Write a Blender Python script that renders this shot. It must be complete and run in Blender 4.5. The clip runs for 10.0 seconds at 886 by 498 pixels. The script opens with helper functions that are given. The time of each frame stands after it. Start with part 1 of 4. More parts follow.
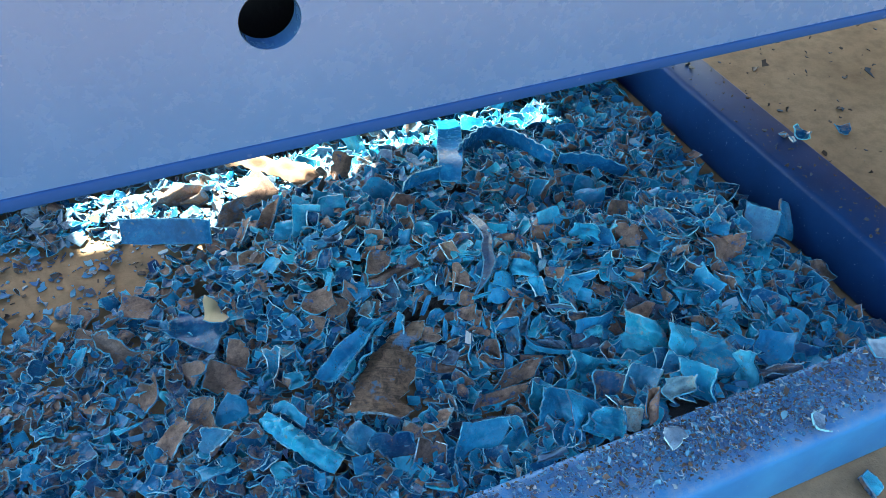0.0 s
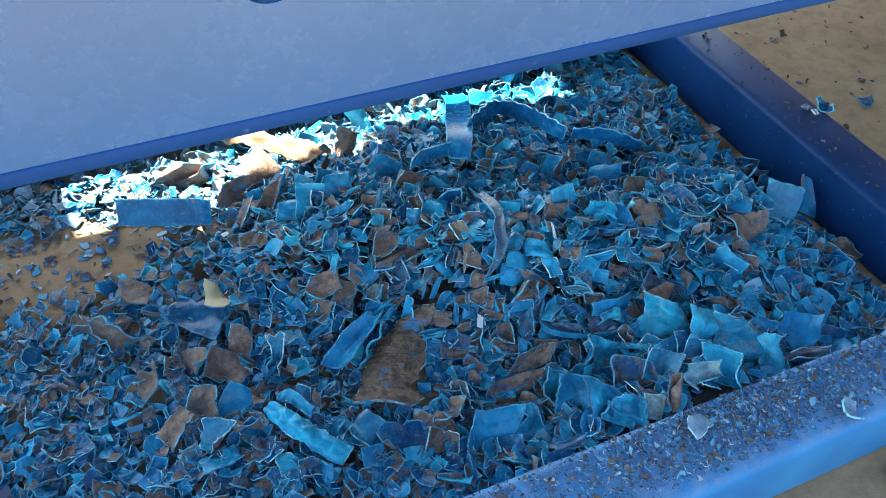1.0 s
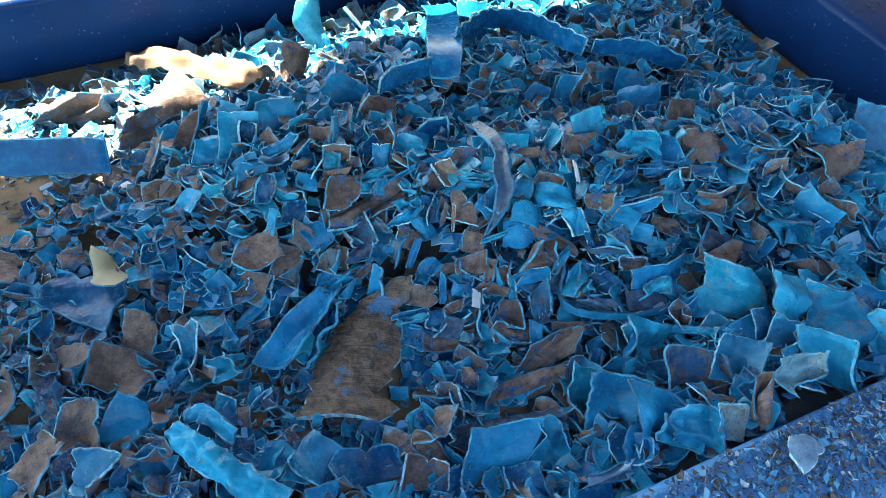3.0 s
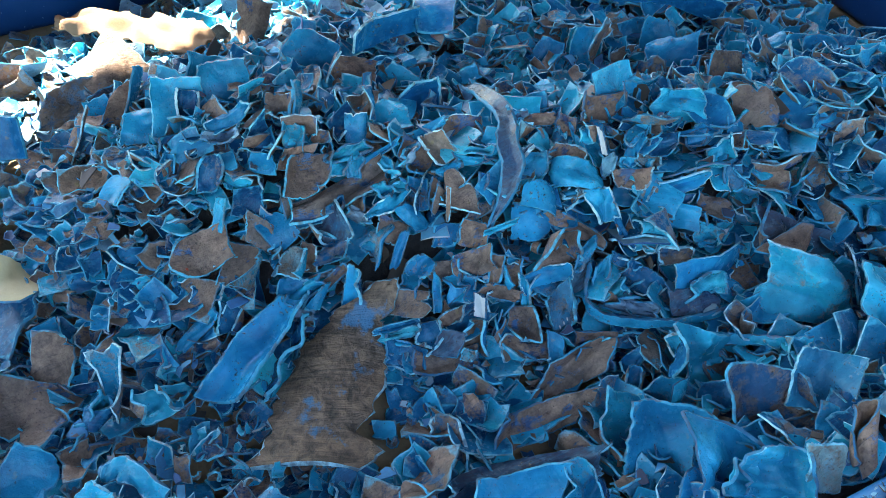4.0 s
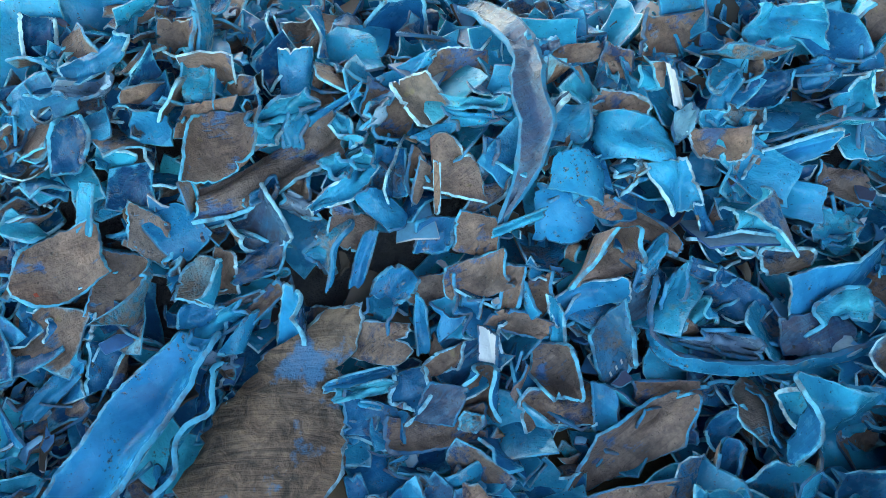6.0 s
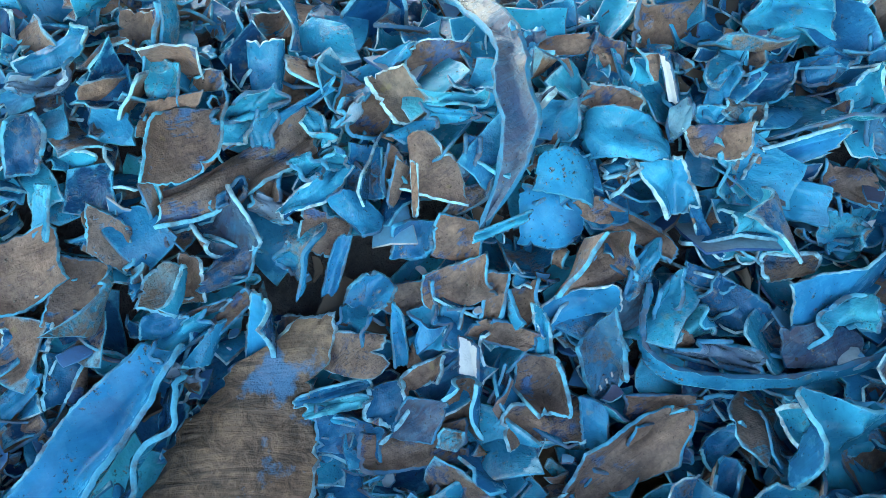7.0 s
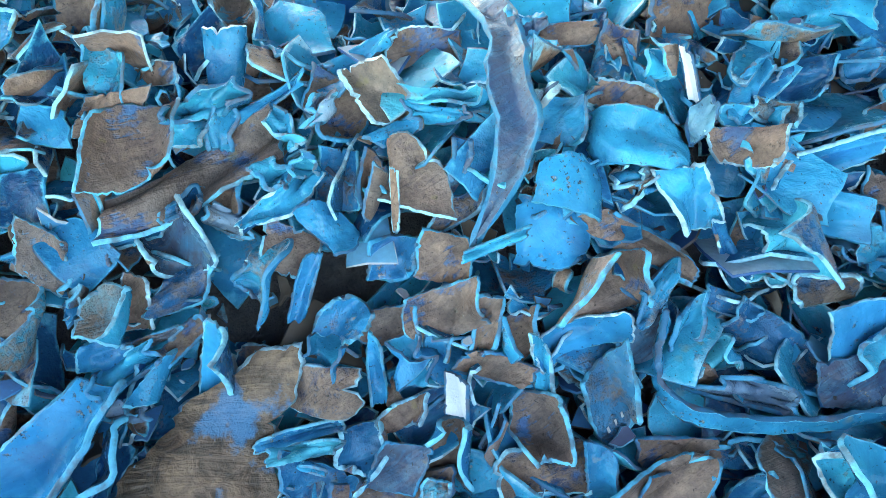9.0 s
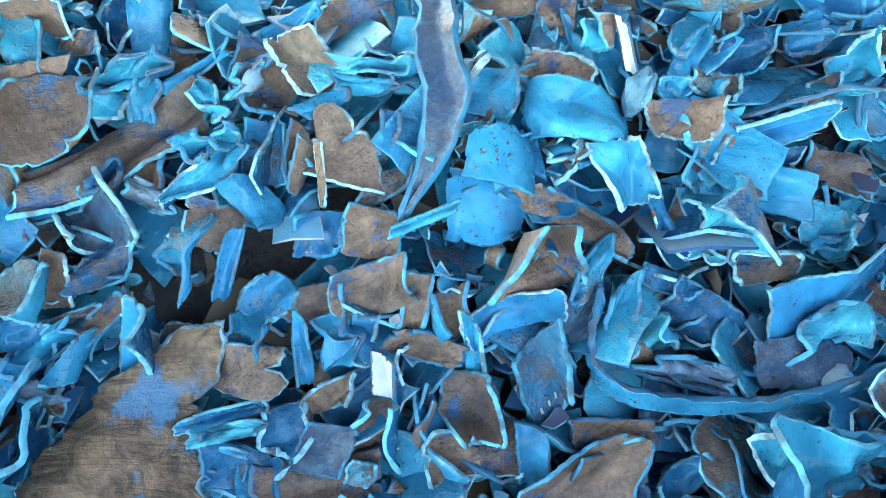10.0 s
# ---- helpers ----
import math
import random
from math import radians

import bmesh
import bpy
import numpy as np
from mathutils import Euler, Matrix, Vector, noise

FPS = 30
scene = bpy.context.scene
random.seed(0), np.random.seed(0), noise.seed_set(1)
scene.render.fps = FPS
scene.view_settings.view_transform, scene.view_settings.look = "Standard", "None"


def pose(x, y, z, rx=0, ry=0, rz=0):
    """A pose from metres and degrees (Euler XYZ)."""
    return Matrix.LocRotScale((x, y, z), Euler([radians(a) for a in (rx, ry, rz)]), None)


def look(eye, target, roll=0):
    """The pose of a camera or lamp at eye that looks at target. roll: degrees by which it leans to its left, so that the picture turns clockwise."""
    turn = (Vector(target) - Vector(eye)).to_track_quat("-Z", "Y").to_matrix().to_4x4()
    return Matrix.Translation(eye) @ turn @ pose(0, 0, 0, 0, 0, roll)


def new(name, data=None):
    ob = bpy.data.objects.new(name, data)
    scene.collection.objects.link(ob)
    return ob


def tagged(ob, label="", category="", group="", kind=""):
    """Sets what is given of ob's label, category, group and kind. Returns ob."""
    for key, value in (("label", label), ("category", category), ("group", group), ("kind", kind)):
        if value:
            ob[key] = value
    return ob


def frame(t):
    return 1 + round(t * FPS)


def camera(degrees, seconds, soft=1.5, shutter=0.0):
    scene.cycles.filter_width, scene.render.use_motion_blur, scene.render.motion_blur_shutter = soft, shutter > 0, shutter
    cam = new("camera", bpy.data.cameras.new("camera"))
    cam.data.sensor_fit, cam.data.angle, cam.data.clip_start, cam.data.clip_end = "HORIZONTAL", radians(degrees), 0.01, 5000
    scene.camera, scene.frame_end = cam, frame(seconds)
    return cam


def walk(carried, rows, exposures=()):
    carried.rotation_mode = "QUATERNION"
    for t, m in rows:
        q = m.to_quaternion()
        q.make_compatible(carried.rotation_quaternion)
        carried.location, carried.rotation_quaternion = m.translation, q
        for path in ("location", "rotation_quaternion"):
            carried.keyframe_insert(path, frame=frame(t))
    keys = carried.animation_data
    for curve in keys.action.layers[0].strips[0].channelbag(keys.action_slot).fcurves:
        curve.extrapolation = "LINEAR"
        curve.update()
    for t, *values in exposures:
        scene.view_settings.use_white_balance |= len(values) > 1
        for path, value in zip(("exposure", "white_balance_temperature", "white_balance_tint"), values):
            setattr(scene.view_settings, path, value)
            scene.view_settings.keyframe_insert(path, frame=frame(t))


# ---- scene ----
cam = camera(54.8, 10.0, 0.8)
PATH = [
    (0, (-0.01, -0.023, 1.028), (0.685, 1.272, -0.329), 5.2),
    (0.5, (-0.008, -0.008, 1.015), (0.682, 1.275, -0.356), 5.2),
    (1, (0.001, 0.021, 0.993), (0.676, 1.284, -0.404), 4.8),
    (1.5, (0.023, 0.066, 0.95), (0.696, 1.314, -0.461), 3.6),
    (2, (0.088, 0.13, 0.861), (0.754, 1.355, -0.572), 4.2),
    (2.5, (0.121, 0.189, 0.781), (0.779, 1.396, -0.672), 4.8),
    (3.8, (0.175, 0.31, 0.647), (0.839, 1.502, -0.814), 3.1),
    (4, (0.203, 0.344, 0.606), (0.848, 1.523, -0.876), 2.8),
    (4.5, (0.259, 0.422, 0.529), (0.869, 1.569, -0.991), 2.1),
    (5, (0.278, 0.455, 0.493), (0.871, 1.584, -1.048), 1.8),
    (5.2, (0.282, 0.472, 0.48), (0.879, 1.584, -1.072), 2.1),
    (6.5, (0.321, 0.517, 0.431), (0.89, 1.617, -1.14), 0.9),
    (7, (0.33, 0.524, 0.425), (0.891, 1.618, -1.153), 0.8),
    (7.5, (0.333, 0.529, 0.423), (0.901, 1.62, -1.154), 1.1),
    (8, (0.336, 0.535, 0.415), (0.91, 1.628, -1.159), 1.2),
    (8.5, (0.348, 0.549, 0.4), (0.916, 1.63, -1.184), 1.4),
    (9, (0.355, 0.563, 0.386), (0.92, 1.639, -1.202), 1.4),
    (9.5, (0.361, 0.566, 0.379), (0.929, 1.639, -1.21), 1.7),
    (10, (0.38, 0.551, 0.372), (0.957, 1.611, -1.223), 2.2),
]
walk(cam, [(t, look(eye, target, roll)) for t, eye, target, roll in PATH], [(0.0, 3.38, 7750, 2), (2.5, 3.34, 7650, 2), (4.5, 3.68, 7900, 1), (6.5, 4.04, 8700, 0), (9.0, 4.47, 9300, 0), (10.0, 4.62, 9500, 0)])

# ---- light ----
SUN_EL, SUN_AZ = 57.0, -4.0          # degrees above the ground; degrees from +y towards +x
world = bpy.data.worlds.new("sky")
scene.world = world
world.use_nodes = True
wn = world.node_tree.nodes
sky = wn.new("ShaderNodeTexSky")
sky.sky_type, sky.sun_disc = "NISHITA", False
sky.sun_elevation, sky.sun_rotation = radians(SUN_EL), radians(SUN_AZ)
world.node_tree.links.new(sky.outputs[0], wn["Background"].inputs[0])
wn["Background"].inputs[1].default_value = 0.10
sun_way = Vector((math.sin(radians(SUN_AZ)) * math.cos(radians(SUN_EL)), math.cos(radians(SUN_AZ)) * math.cos(radians(SUN_EL)), math.sin(radians(SUN_EL))))
sun = new("sun", bpy.data.lights.new("sun", "SUN"))
sun.data.energy, sun.data.angle, sun.data.color = 5.0, radians(0.5), (1.0, 0.95, 0.88)
sun.matrix_world = look(sun_way * 20, (0, 0, 0))

# ---- materials ----


class Mat:
    """A small helper round one node material."""

    def __init__(self, name):
        self.m = bpy.data.materials.new(name)
        self.m.use_nodes = True
        self.t = self.m.node_tree
        self.b = self.t.nodes["Principled BSDF"]

    def node(self, kind, **inputs):
        n = self.t.nodes.new("ShaderNode" + kind)
        for k, v in inputs.items():
            self.put(v, n.inputs[k.replace("_", " ")])
        return n

    def put(self, v, socket):
        if isinstance(v, bpy.types.NodeSocket):
            self.t.links.new(v, socket)
        else:
            socket.default_value = v

    def maths(self, op, a, b=0.0, clamp=False):
        n = self.t.nodes.new("ShaderNodeMath")
        n.operation, n.use_clamp = op, clamp
        self.put(a, n.inputs[0]), self.put(b, n.inputs[1])
        return n.outputs[0]

    def coords(self):
        return self.t.nodes.new("ShaderNodeTexCoord").outputs["Object"]

    def noise(self, scale, detail=4.0, rough=0.55, w=None, vector=None, distort=0.0):
        n = self.t.nodes.new("ShaderNodeTexNoise")
        n.inputs["Scale"].default_value, n.inputs["Detail"].default_value = scale, detail
        n.inputs["Roughness"].default_value, n.inputs["Distortion"].default_value = rough, distort
        self.put(vector or self.coords(), n.inputs["Vector"])
        if w is not None:
            n.noise_dimensions = "4D"
            self.put(w, n.inputs["W"])
        return n.outputs["Fac"]

    def ramp(self, fac, *stops):
        n = self.t.nodes.new("ShaderNodeValToRGB")
        while len(n.color_ramp.elements) < len(stops):
            n.color_ramp.elements.new(0.5)
        for e, (p, c) in zip(n.color_ramp.elements, stops):
            e.position, e.color = p, (*c, 1) if len(c) == 3 else c
        self.put(fac, n.inputs[0])
        return n.outputs[0]

    def step(self, fac, lo, hi):
        n = self.t.nodes.new("ShaderNodeMapRange")
        self.put(fac, n.inputs[0])
        self.put(lo, n.inputs[1]), self.put(hi, n.inputs[2])
        return n.outputs[0]

    def mix(self, fac, a, b):
        n = self.t.nodes.new("ShaderNodeMix")
        n.data_type = "RGBA"
        self.put(fac, n.inputs[0])
        for v, s in ((a, n.inputs[6]), (b, n.inputs[7])):
            self.put((*v, 1) if isinstance(v, tuple) and len(v) == 3 else v, s)
        return n.outputs[2]

    def bump(self, height, strength, distance):
        n = self.node("Bump", Strength=strength, Distance=distance, Height=height)
        self.put(n.outputs[0], self.b.inputs["Normal"])

    def done(self, colour, rough, spec=0.5):
        self.put((*colour, 1) if isinstance(colour, tuple) and len(colour) == 3 else colour, self.b.inputs["Base Color"])
        self.put(rough, self.b.inputs["Roughness"])
        self.put(spec, self.b.inputs["Specular IOR Level"])
        return self.m


def chance(k):
    """A random number for each island and object."""
    a = k.t.nodes.new("ShaderNodeNewGeometry").outputs["Random Per Island"]
    b = k.t.nodes.new("ShaderNodeObjectInfo").outputs["Random"]
    return k.maths("FRACT", k.maths("ADD", a, b))


GRIME = ((0.125, 0.076, 0.056), (0.37, 0.242, 0.180))


def plastic(name, blues, grime_lo, grime_hi, edge=(0.05, 0.50, 0.74), edge_amount=0.6, spec=0.20, relief=1.0, scuffed=0.3):
    """Drum plastic: blues vary from piece to piece; grime covers the pieces whose number lies above grime_lo."""
    k = Mat(name)
    r = chance(k)
    r2 = k.maths("FRACT", k.maths("MULTIPLY", r, 17.31))
    r3 = k.maths("FRACT", k.maths("MULTIPLY", r, 53.77))
    colour = k.ramp(r, *blues)
    w = k.maths("MULTIPLY", r, 41.0)
    blot = k.noise(42.0, 5.0, 0.62, w, distort=0.4)
    patch = k.noise(130.0, 4.0, 0.6, w)
    fine = k.noise(520.0, 4.0, 0.7, w)
    streak = k.node("Mapping", Scale=(45.0, 800.0, 45.0), Rotation=(0.4, 0.3, 0.5), Vector=k.coords())
    scratch = k.noise(1.0, 3.0, 0.6, w, streak.outputs[0], 0.6)
    # scuffed, slightly whitened plastic; its light streaks double as painted highlights
    scuff = k.maths("MULTIPLY", k.step(k.maths("ADD", k.maths("MULTIPLY", patch, 0.6), k.maths("MULTIPLY", scratch, 0.5)), 0.50, 0.66), scuffed)
    clean = k.mix(scuff, colour, k.mix(0.6, colour, (0.005, 0.42, 0.70)))
    # broad dark and bright blue, painting shading gradients and sheen into each piece
    shading = k.noise(24.0, 3.0, 0.55, k.maths("MULTIPLY", r2, 31.0), distort=0.6)
    clean = k.mix(k.maths("MULTIPLY", k.step(blot, 0.55, 0.35), 0.4), clean, (0.0, 0.04, 0.14))
    clean = k.mix(k.maths("MULTIPLY", k.step(shading, 0.56, 0.36), 0.45), clean, (0.0, 0.035, 0.11))
    clean = k.mix(k.maths("MULTIPLY", k.step(shading, 0.58, 0.74), 0.35), clean, (0.0, 0.38, 0.66))
    cover = k.step(r2, grime_lo, grime_hi)
    raw = k.maths("ADD", k.maths("ADD", k.maths("MULTIPLY", blot, 0.75), k.maths("MULTIPLY", patch, 0.35)), k.maths("MULTIPLY", k.maths("ADD", fine, scratch), 0.2))
    mask = k.step(k.maths("ADD", raw, k.maths("MULTIPLY", cover, 0.55)), 0.86, 1.04)
    # rubbed places where the blue shows through the grime
    rubbed = k.step(k.maths("ADD", k.noise(55.0, 4.0, 0.6, k.maths("MULTIPLY", r3, 37.0)), k.maths("MULTIPLY", k.maths("SUBTRACT", scratch, 0.5), 0.25)), 0.57, 0.64)
    mask = k.maths("MULTIPLY", mask, k.maths("SUBTRACT", 1.0, k.maths("MULTIPLY", rubbed, 0.75)))
    mud = k.mix(k.step(k.maths("ADD", k.maths("MULTIPLY", fine, 0.35), k.maths("MULTIPLY", patch, 0.65)), 0.32, 0.68), GRIME[0], GRIME[1])
    mud = k.mix(k.maths("MULTIPLY", k.step(r3, 0.45, 1.0), 0.42), mud, k.mix(patch, (0.055, 0.06, 0.075), (0.13, 0.135, 0.15)))
    mud = k.mix(k.maths("MULTIPLY", k.step(scratch, 0.56, 0.68), 0.45), mud, (0.045, 0.04, 0.038))
    caked = k.step(k.noise(36.0, 5.0, 0.65, k.maths("MULTIPLY", r2, 43.0), None, 0.8), 0.42, 0.66)
    mud = k.mix(k.maths("MULTIPLY", caked, 0.72), mud, (0.055, 0.039, 0.029))
    c = k.mix(k.maths("MULTIPLY", mask, 0.95), clean, mud)
    dust = k.step(k.maths("ADD", k.maths("MULTIPLY", fine, 0.6), k.maths("MULTIPLY", blot, 0.5)), 0.60, 0.72)
    c = k.mix(k.maths("MULTIPLY", dust, k.maths("ADD", 0.01, k.maths("MULTIPLY", r3, 0.07))), c, (0.20, 0.18, 0.16))
    rim = k.node("Attribute").outputs["Fac"]
    rim.node.attribute_name = "torn"
    worn = k.maths("MULTIPLY", k.step(k.maths("ADD", rim, k.maths("MULTIPLY", k.maths("SUBTRACT", patch, 0.5), 1.5)), 0.78, 1.15), edge_amount)
    c = k.mix(worn, c, edge)
    stain = k.maths("MULTIPLY", k.step(k.noise(75.0, 3.0, 0.5, k.maths("MULTIPLY", r2, 29.0)), 0.66, 0.74), 0.55)
    c = k.mix(stain, c, (0.22, 0.19, 0.06))
    debris = k.maths("MULTIPLY", k.step(k.noise(340.0, 3.0, 0.7, w), 0.56, 0.62), k.step(k.noise(48.0, 2.0, 0.5, k.maths("MULTIPLY", r3, 23.0)), 0.58, 0.66))
    c = k.mix(k.maths("MULTIPLY", debris, 0.85), c, k.mix(k.step(fine, 0.45, 0.7), (0.02, 0.018, 0.016), (0.34, 0.31, 0.27)))
    specks = k.step(k.noise(620.0, 2.0, 0.5, w), 0.66, 0.71)
    c = k.mix(k.maths("MULTIPLY", specks, 0.75), c, (0.03, 0.027, 0.025))
    grit = k.maths("MULTIPLY", k.maths("ADD", fine, patch), k.maths("ADD", 0.03, k.maths("MULTIPLY", mask, 0.22)))
    k.bump(k.maths("ADD", k.maths("ADD", k.maths("MULTIPLY", scratch, k.maths("ADD", 0.05, k.maths("MULTIPLY", mask, 0.25))), grit), k.maths("MULTIPLY", blot, 1.6)), relief, 0.0022)
    rough = k.maths("ADD", k.maths("ADD", 0.10, k.maths("MULTIPLY", mask, 0.16)), k.maths("MULTIPLY", k.step(patch, 0.3, 0.75), 0.30))
    return k.done(c, rough, spec)


BLUES = ((0.0, (0.004, 0.046, 0.127)), (0.35, (0.004, 0.139, 0.319)), (0.68, (0.004, 0.258, 0.501)), (0.9, (0.004, 0.371, 0.610)), (1.0, (0.024, 0.536, 0.692)))
FACE = plastic("drum_plastic_clean_side", BLUES, 0.68, 1.15)
BACK = plastic("drum_plastic_grimy_side", BLUES, 0.0, 0.75)
FRESH = plastic("fresh_blue_plastic", ((0.0, (0.004, 0.154, 0.328)), (0.6, (0.004, 0.288, 0.519)), (1.0, (0.004, 0.412, 0.619))), 0.9, 2.4)
PALE = plastic("pale_cyan_plastic", ((0.0, (0.004, 0.258, 0.437)), (0.7, (0.009, 0.381, 0.564)), (1.0, (0.044, 0.474, 0.619))), 0.7, 1.7, (0.32, 0.62, 0.74), 0.7)
MUDDY = plastic("mud_covered_plastic", ((0.0, (0.01, 0.08, 0.22)), (1.0, (0.01, 0.16, 0.40))), -0.9, 0.0, (0.12, 0.20, 0.28), 0.55)
DULL = plastic("dull_grey_blue_plastic", ((0.0, (0.005, 0.046, 0.127)), (0.5, (0.007, 0.098, 0.228)), (1.0, (0.010, 0.154, 0.309))), 0.2, 1.3)


def rim_mat():
    k = Mat("torn_plastic_edge")
    r = chance(k)
    c = k.ramp(r, (0.0, (0.01, 0.09, 0.19)), (0.3, (0.0, 0.24, 0.44)), (0.7, (0.06, 0.46, 0.65)), (1.0, (0.38, 0.67, 0.77)))
    n = k.noise(240.0, 4.0)
    c = k.mix(k.maths("MULTIPLY", k.step(n, 0.5, 0.72), 0.5), c, (0.02, 0.13, 0.28))
    c = k.mix(k.maths("MULTIPLY", k.step(k.noise(90.0, 4.0, 0.6), 0.47, 0.6), 0.75), c, k.mix(n, (0.02, 0.07, 0.15), (0.12, 0.10, 0.09)))
    k.bump(n, 0.6, 0.002)
    return k.done(c, 0.5, 0.4)


RIM = rim_mat()


def slab_mat():
    """Ground-in brown dirt, ribbed across, with the blue showing through in rubbed places."""
    k = Mat("ribbed_grimy_slab")
    turned = k.node("Mapping", Rotation=(0.0, 0.0, 0.43), Vector=k.coords()).outputs[0]
    ribs = k.node("Mapping", Scale=(16.0, 170.0, 60.0), Vector=turned)
    r = k.noise(1.0, 4.0, 0.6, None, ribs.outputs[0], 1.6)
    blot, fine = k.noise(30.0, 5.0, 0.6), k.noise(500.0, 4.0, 0.7)
    smear = k.noise(85.0, 5.0, 0.65, None, None, 0.8)
    c = k.mix(k.step(smear, 0.35, 0.65), (0.040, 0.026, 0.019), (0.25, 0.160, 0.108))
    c = k.mix(k.maths("MULTIPLY", k.step(r, 0.46, 0.60), k.maths("MULTIPLY", k.step(blot, 0.40, 0.58), 0.75)), c, (0.026, 0.019, 0.015))
    c = k.mix(k.maths("MULTIPLY", k.step(fine, 0.62, 0.74), 0.5), c, (0.28, 0.23, 0.19))
    blue = k.step(k.maths("ADD", k.noise(26.0, 4.0, 0.55, 3.7), k.maths("MULTIPLY", fine, 0.1)), 0.655, 0.70)
    c = k.mix(k.maths("MULTIPLY", blue, 0.75), c, (0.01, 0.17, 0.36))
    k.bump(k.maths("ADD", k.maths("ADD", k.maths("MULTIPLY", r, 0.6), smear), k.maths("MULTIPLY", fine, 0.3)), 0.9, 0.003)
    return k.done(c, k.maths("ADD", 0.25, k.maths("MULTIPLY", blot, 0.3)), 0.5)


SLAB = slab_mat()


def plain(name, lo, hi, scale=60.0, rough=0.75, spec=0.3, bump=0.4, dist=0.002):
    k = Mat(name)
    n = k.noise(scale, 6.0, 0.65)
    n2 = k.noise(scale * 9, 3.0, 0.6)
    c = k.mix(k.maths("ADD", k.maths("MULTIPLY", n, 0.7), k.maths("MULTIPLY", n2, 0.3)), lo, hi)
    k.bump(k.maths("ADD", n, k.maths("MULTIPLY", n2, 0.4)), bump, dist)
    return k.done(c, rough, spec)


def crumbs_mat(name, *stops):
    k = Mat(name)
    c = k.ramp(chance(k), *stops)
    c = k.mix(k.maths("MULTIPLY", k.noise(400.0), 0.5), c, (0.05, 0.045, 0.045))
    return k.done(c, 0.6, 0.3)


DUST = crumbs_mat("mixed_crumbs", (0.0, (0.04, 0.035, 0.035)), (0.25, (0.12, 0.09, 0.07)), (0.4, (0.01, 0.09, 0.28)), (0.7, (0.02, 0.26, 0.52)), (0.88, (0.12, 0.40, 0.60)), (1.0, (0.5, 0.52, 0.55)))
DARKCRUMB = crumbs_mat("dark_crumbs", (0.0, (0.02, 0.018, 0.016)), (0.7, (0.06, 0.05, 0.045)), (1.0, (0.03, 0.09, 0.16)))
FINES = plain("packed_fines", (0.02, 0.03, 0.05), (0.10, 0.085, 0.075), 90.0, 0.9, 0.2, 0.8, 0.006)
CARD = plain("torn_brown_cardboard", (0.19, 0.115, 0.075), (0.31, 0.20, 0.14), 70.0, 0.9, 0.15, 0.6, 0.003)
WHITE = plain("dirty_white_plastic", (0.36, 0.42, 0.47), (0.58, 0.62, 0.65), 120.0, 0.5)
CREAM = plain("cream_plastic", (0.27, 0.22, 0.13), (0.44, 0.37, 0.24), 80.0, 0.5)


def ground_mat():
    k = Mat("dusty_concrete")
    a, b, c = k.noise(2.2, 6.0), k.noise(28.0, 6.0, 0.65), k.noise(260.0, 3.0)
    col = k.mix(k.step(a, 0.3, 0.7), (0.21, 0.145, 0.09), (0.33, 0.24, 0.16))
    col = k.mix(k.maths("MULTIPLY", k.step(b, 0.42, 0.7), 0.6), col, (0.13, 0.09, 0.058))
    col = k.mix(k.maths("MULTIPLY", k.step(c, 0.55, 0.8), 0.5), col, (0.12, 0.09, 0.065))
    k.bump(k.maths("ADD", b, k.maths("MULTIPLY", c, 0.6)), 0.4, 0.004)
    return k.done(col, 0.9, 0.2)


def paint_mat(name, lo, hi, dust, rough, dusty_tops=0.0, chipped=0.5, spec=0.5, relief=0.12):
    """Blue machine enamel, with dust lying where a face looks up, scratches and chips."""
    k = Mat(name)
    a, b, c = k.noise(9.0, 5.0), k.noise(70.0, 5.0, 0.65), k.noise(480.0, 3.0)
    col = k.mix(k.step(a, 0.3, 0.7), lo, hi)
    nrm = k.t.nodes.new("ShaderNodeNewGeometry").outputs["Normal"]
    sep = k.node("SeparateXYZ", Vector=nrm).outputs["Z"]
    top = k.step(sep, 0.55, 0.98)
    d = k.step(k.maths("ADD", k.maths("MULTIPLY", b, 0.7), k.maths("MULTIPLY", c, 0.4)), 0.42, 0.78)
    d = k.maths("MULTIPLY", d, k.maths("ADD", 0.05, k.maths("MULTIPLY", top, dusty_tops)))
    col = k.mix(d, col, dust)
    chips = k.step(k.noise(210.0, 2.0, 0.4), 0.72, 0.76)
    col = k.mix(k.maths("MULTIPLY", chips, chipped), col, (0.30, 0.36, 0.45))
    k.bump(k.maths("ADD", k.maths("MULTIPLY", b, 0.6), k.maths("MULTIPLY", c, 0.25)), relief, 0.002)
    return k.done(col, k.maths("ADD", k.maths("ADD", rough, k.maths("MULTIPLY", b, 0.12)), k.maths("MULTIPLY", d, 0.4)), spec)


GROUND = ground_mat()
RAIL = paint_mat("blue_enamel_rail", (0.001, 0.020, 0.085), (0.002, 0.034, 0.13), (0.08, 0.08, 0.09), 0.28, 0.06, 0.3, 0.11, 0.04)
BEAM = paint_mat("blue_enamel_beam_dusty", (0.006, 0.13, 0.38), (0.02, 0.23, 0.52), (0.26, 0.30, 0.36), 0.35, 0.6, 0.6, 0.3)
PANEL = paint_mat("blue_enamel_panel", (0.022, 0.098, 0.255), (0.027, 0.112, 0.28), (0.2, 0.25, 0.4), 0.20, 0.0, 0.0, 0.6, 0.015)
# panel blue darkened in colour for the dark gradient along its bottom edge
LIP = paint_mat("darkened_lip_enamel", (0.002, 0.035, 0.15), (0.004, 0.05, 0.19), (0.06, 0.08, 0.14), 0.5, 0.05, 0.1, 0.12)
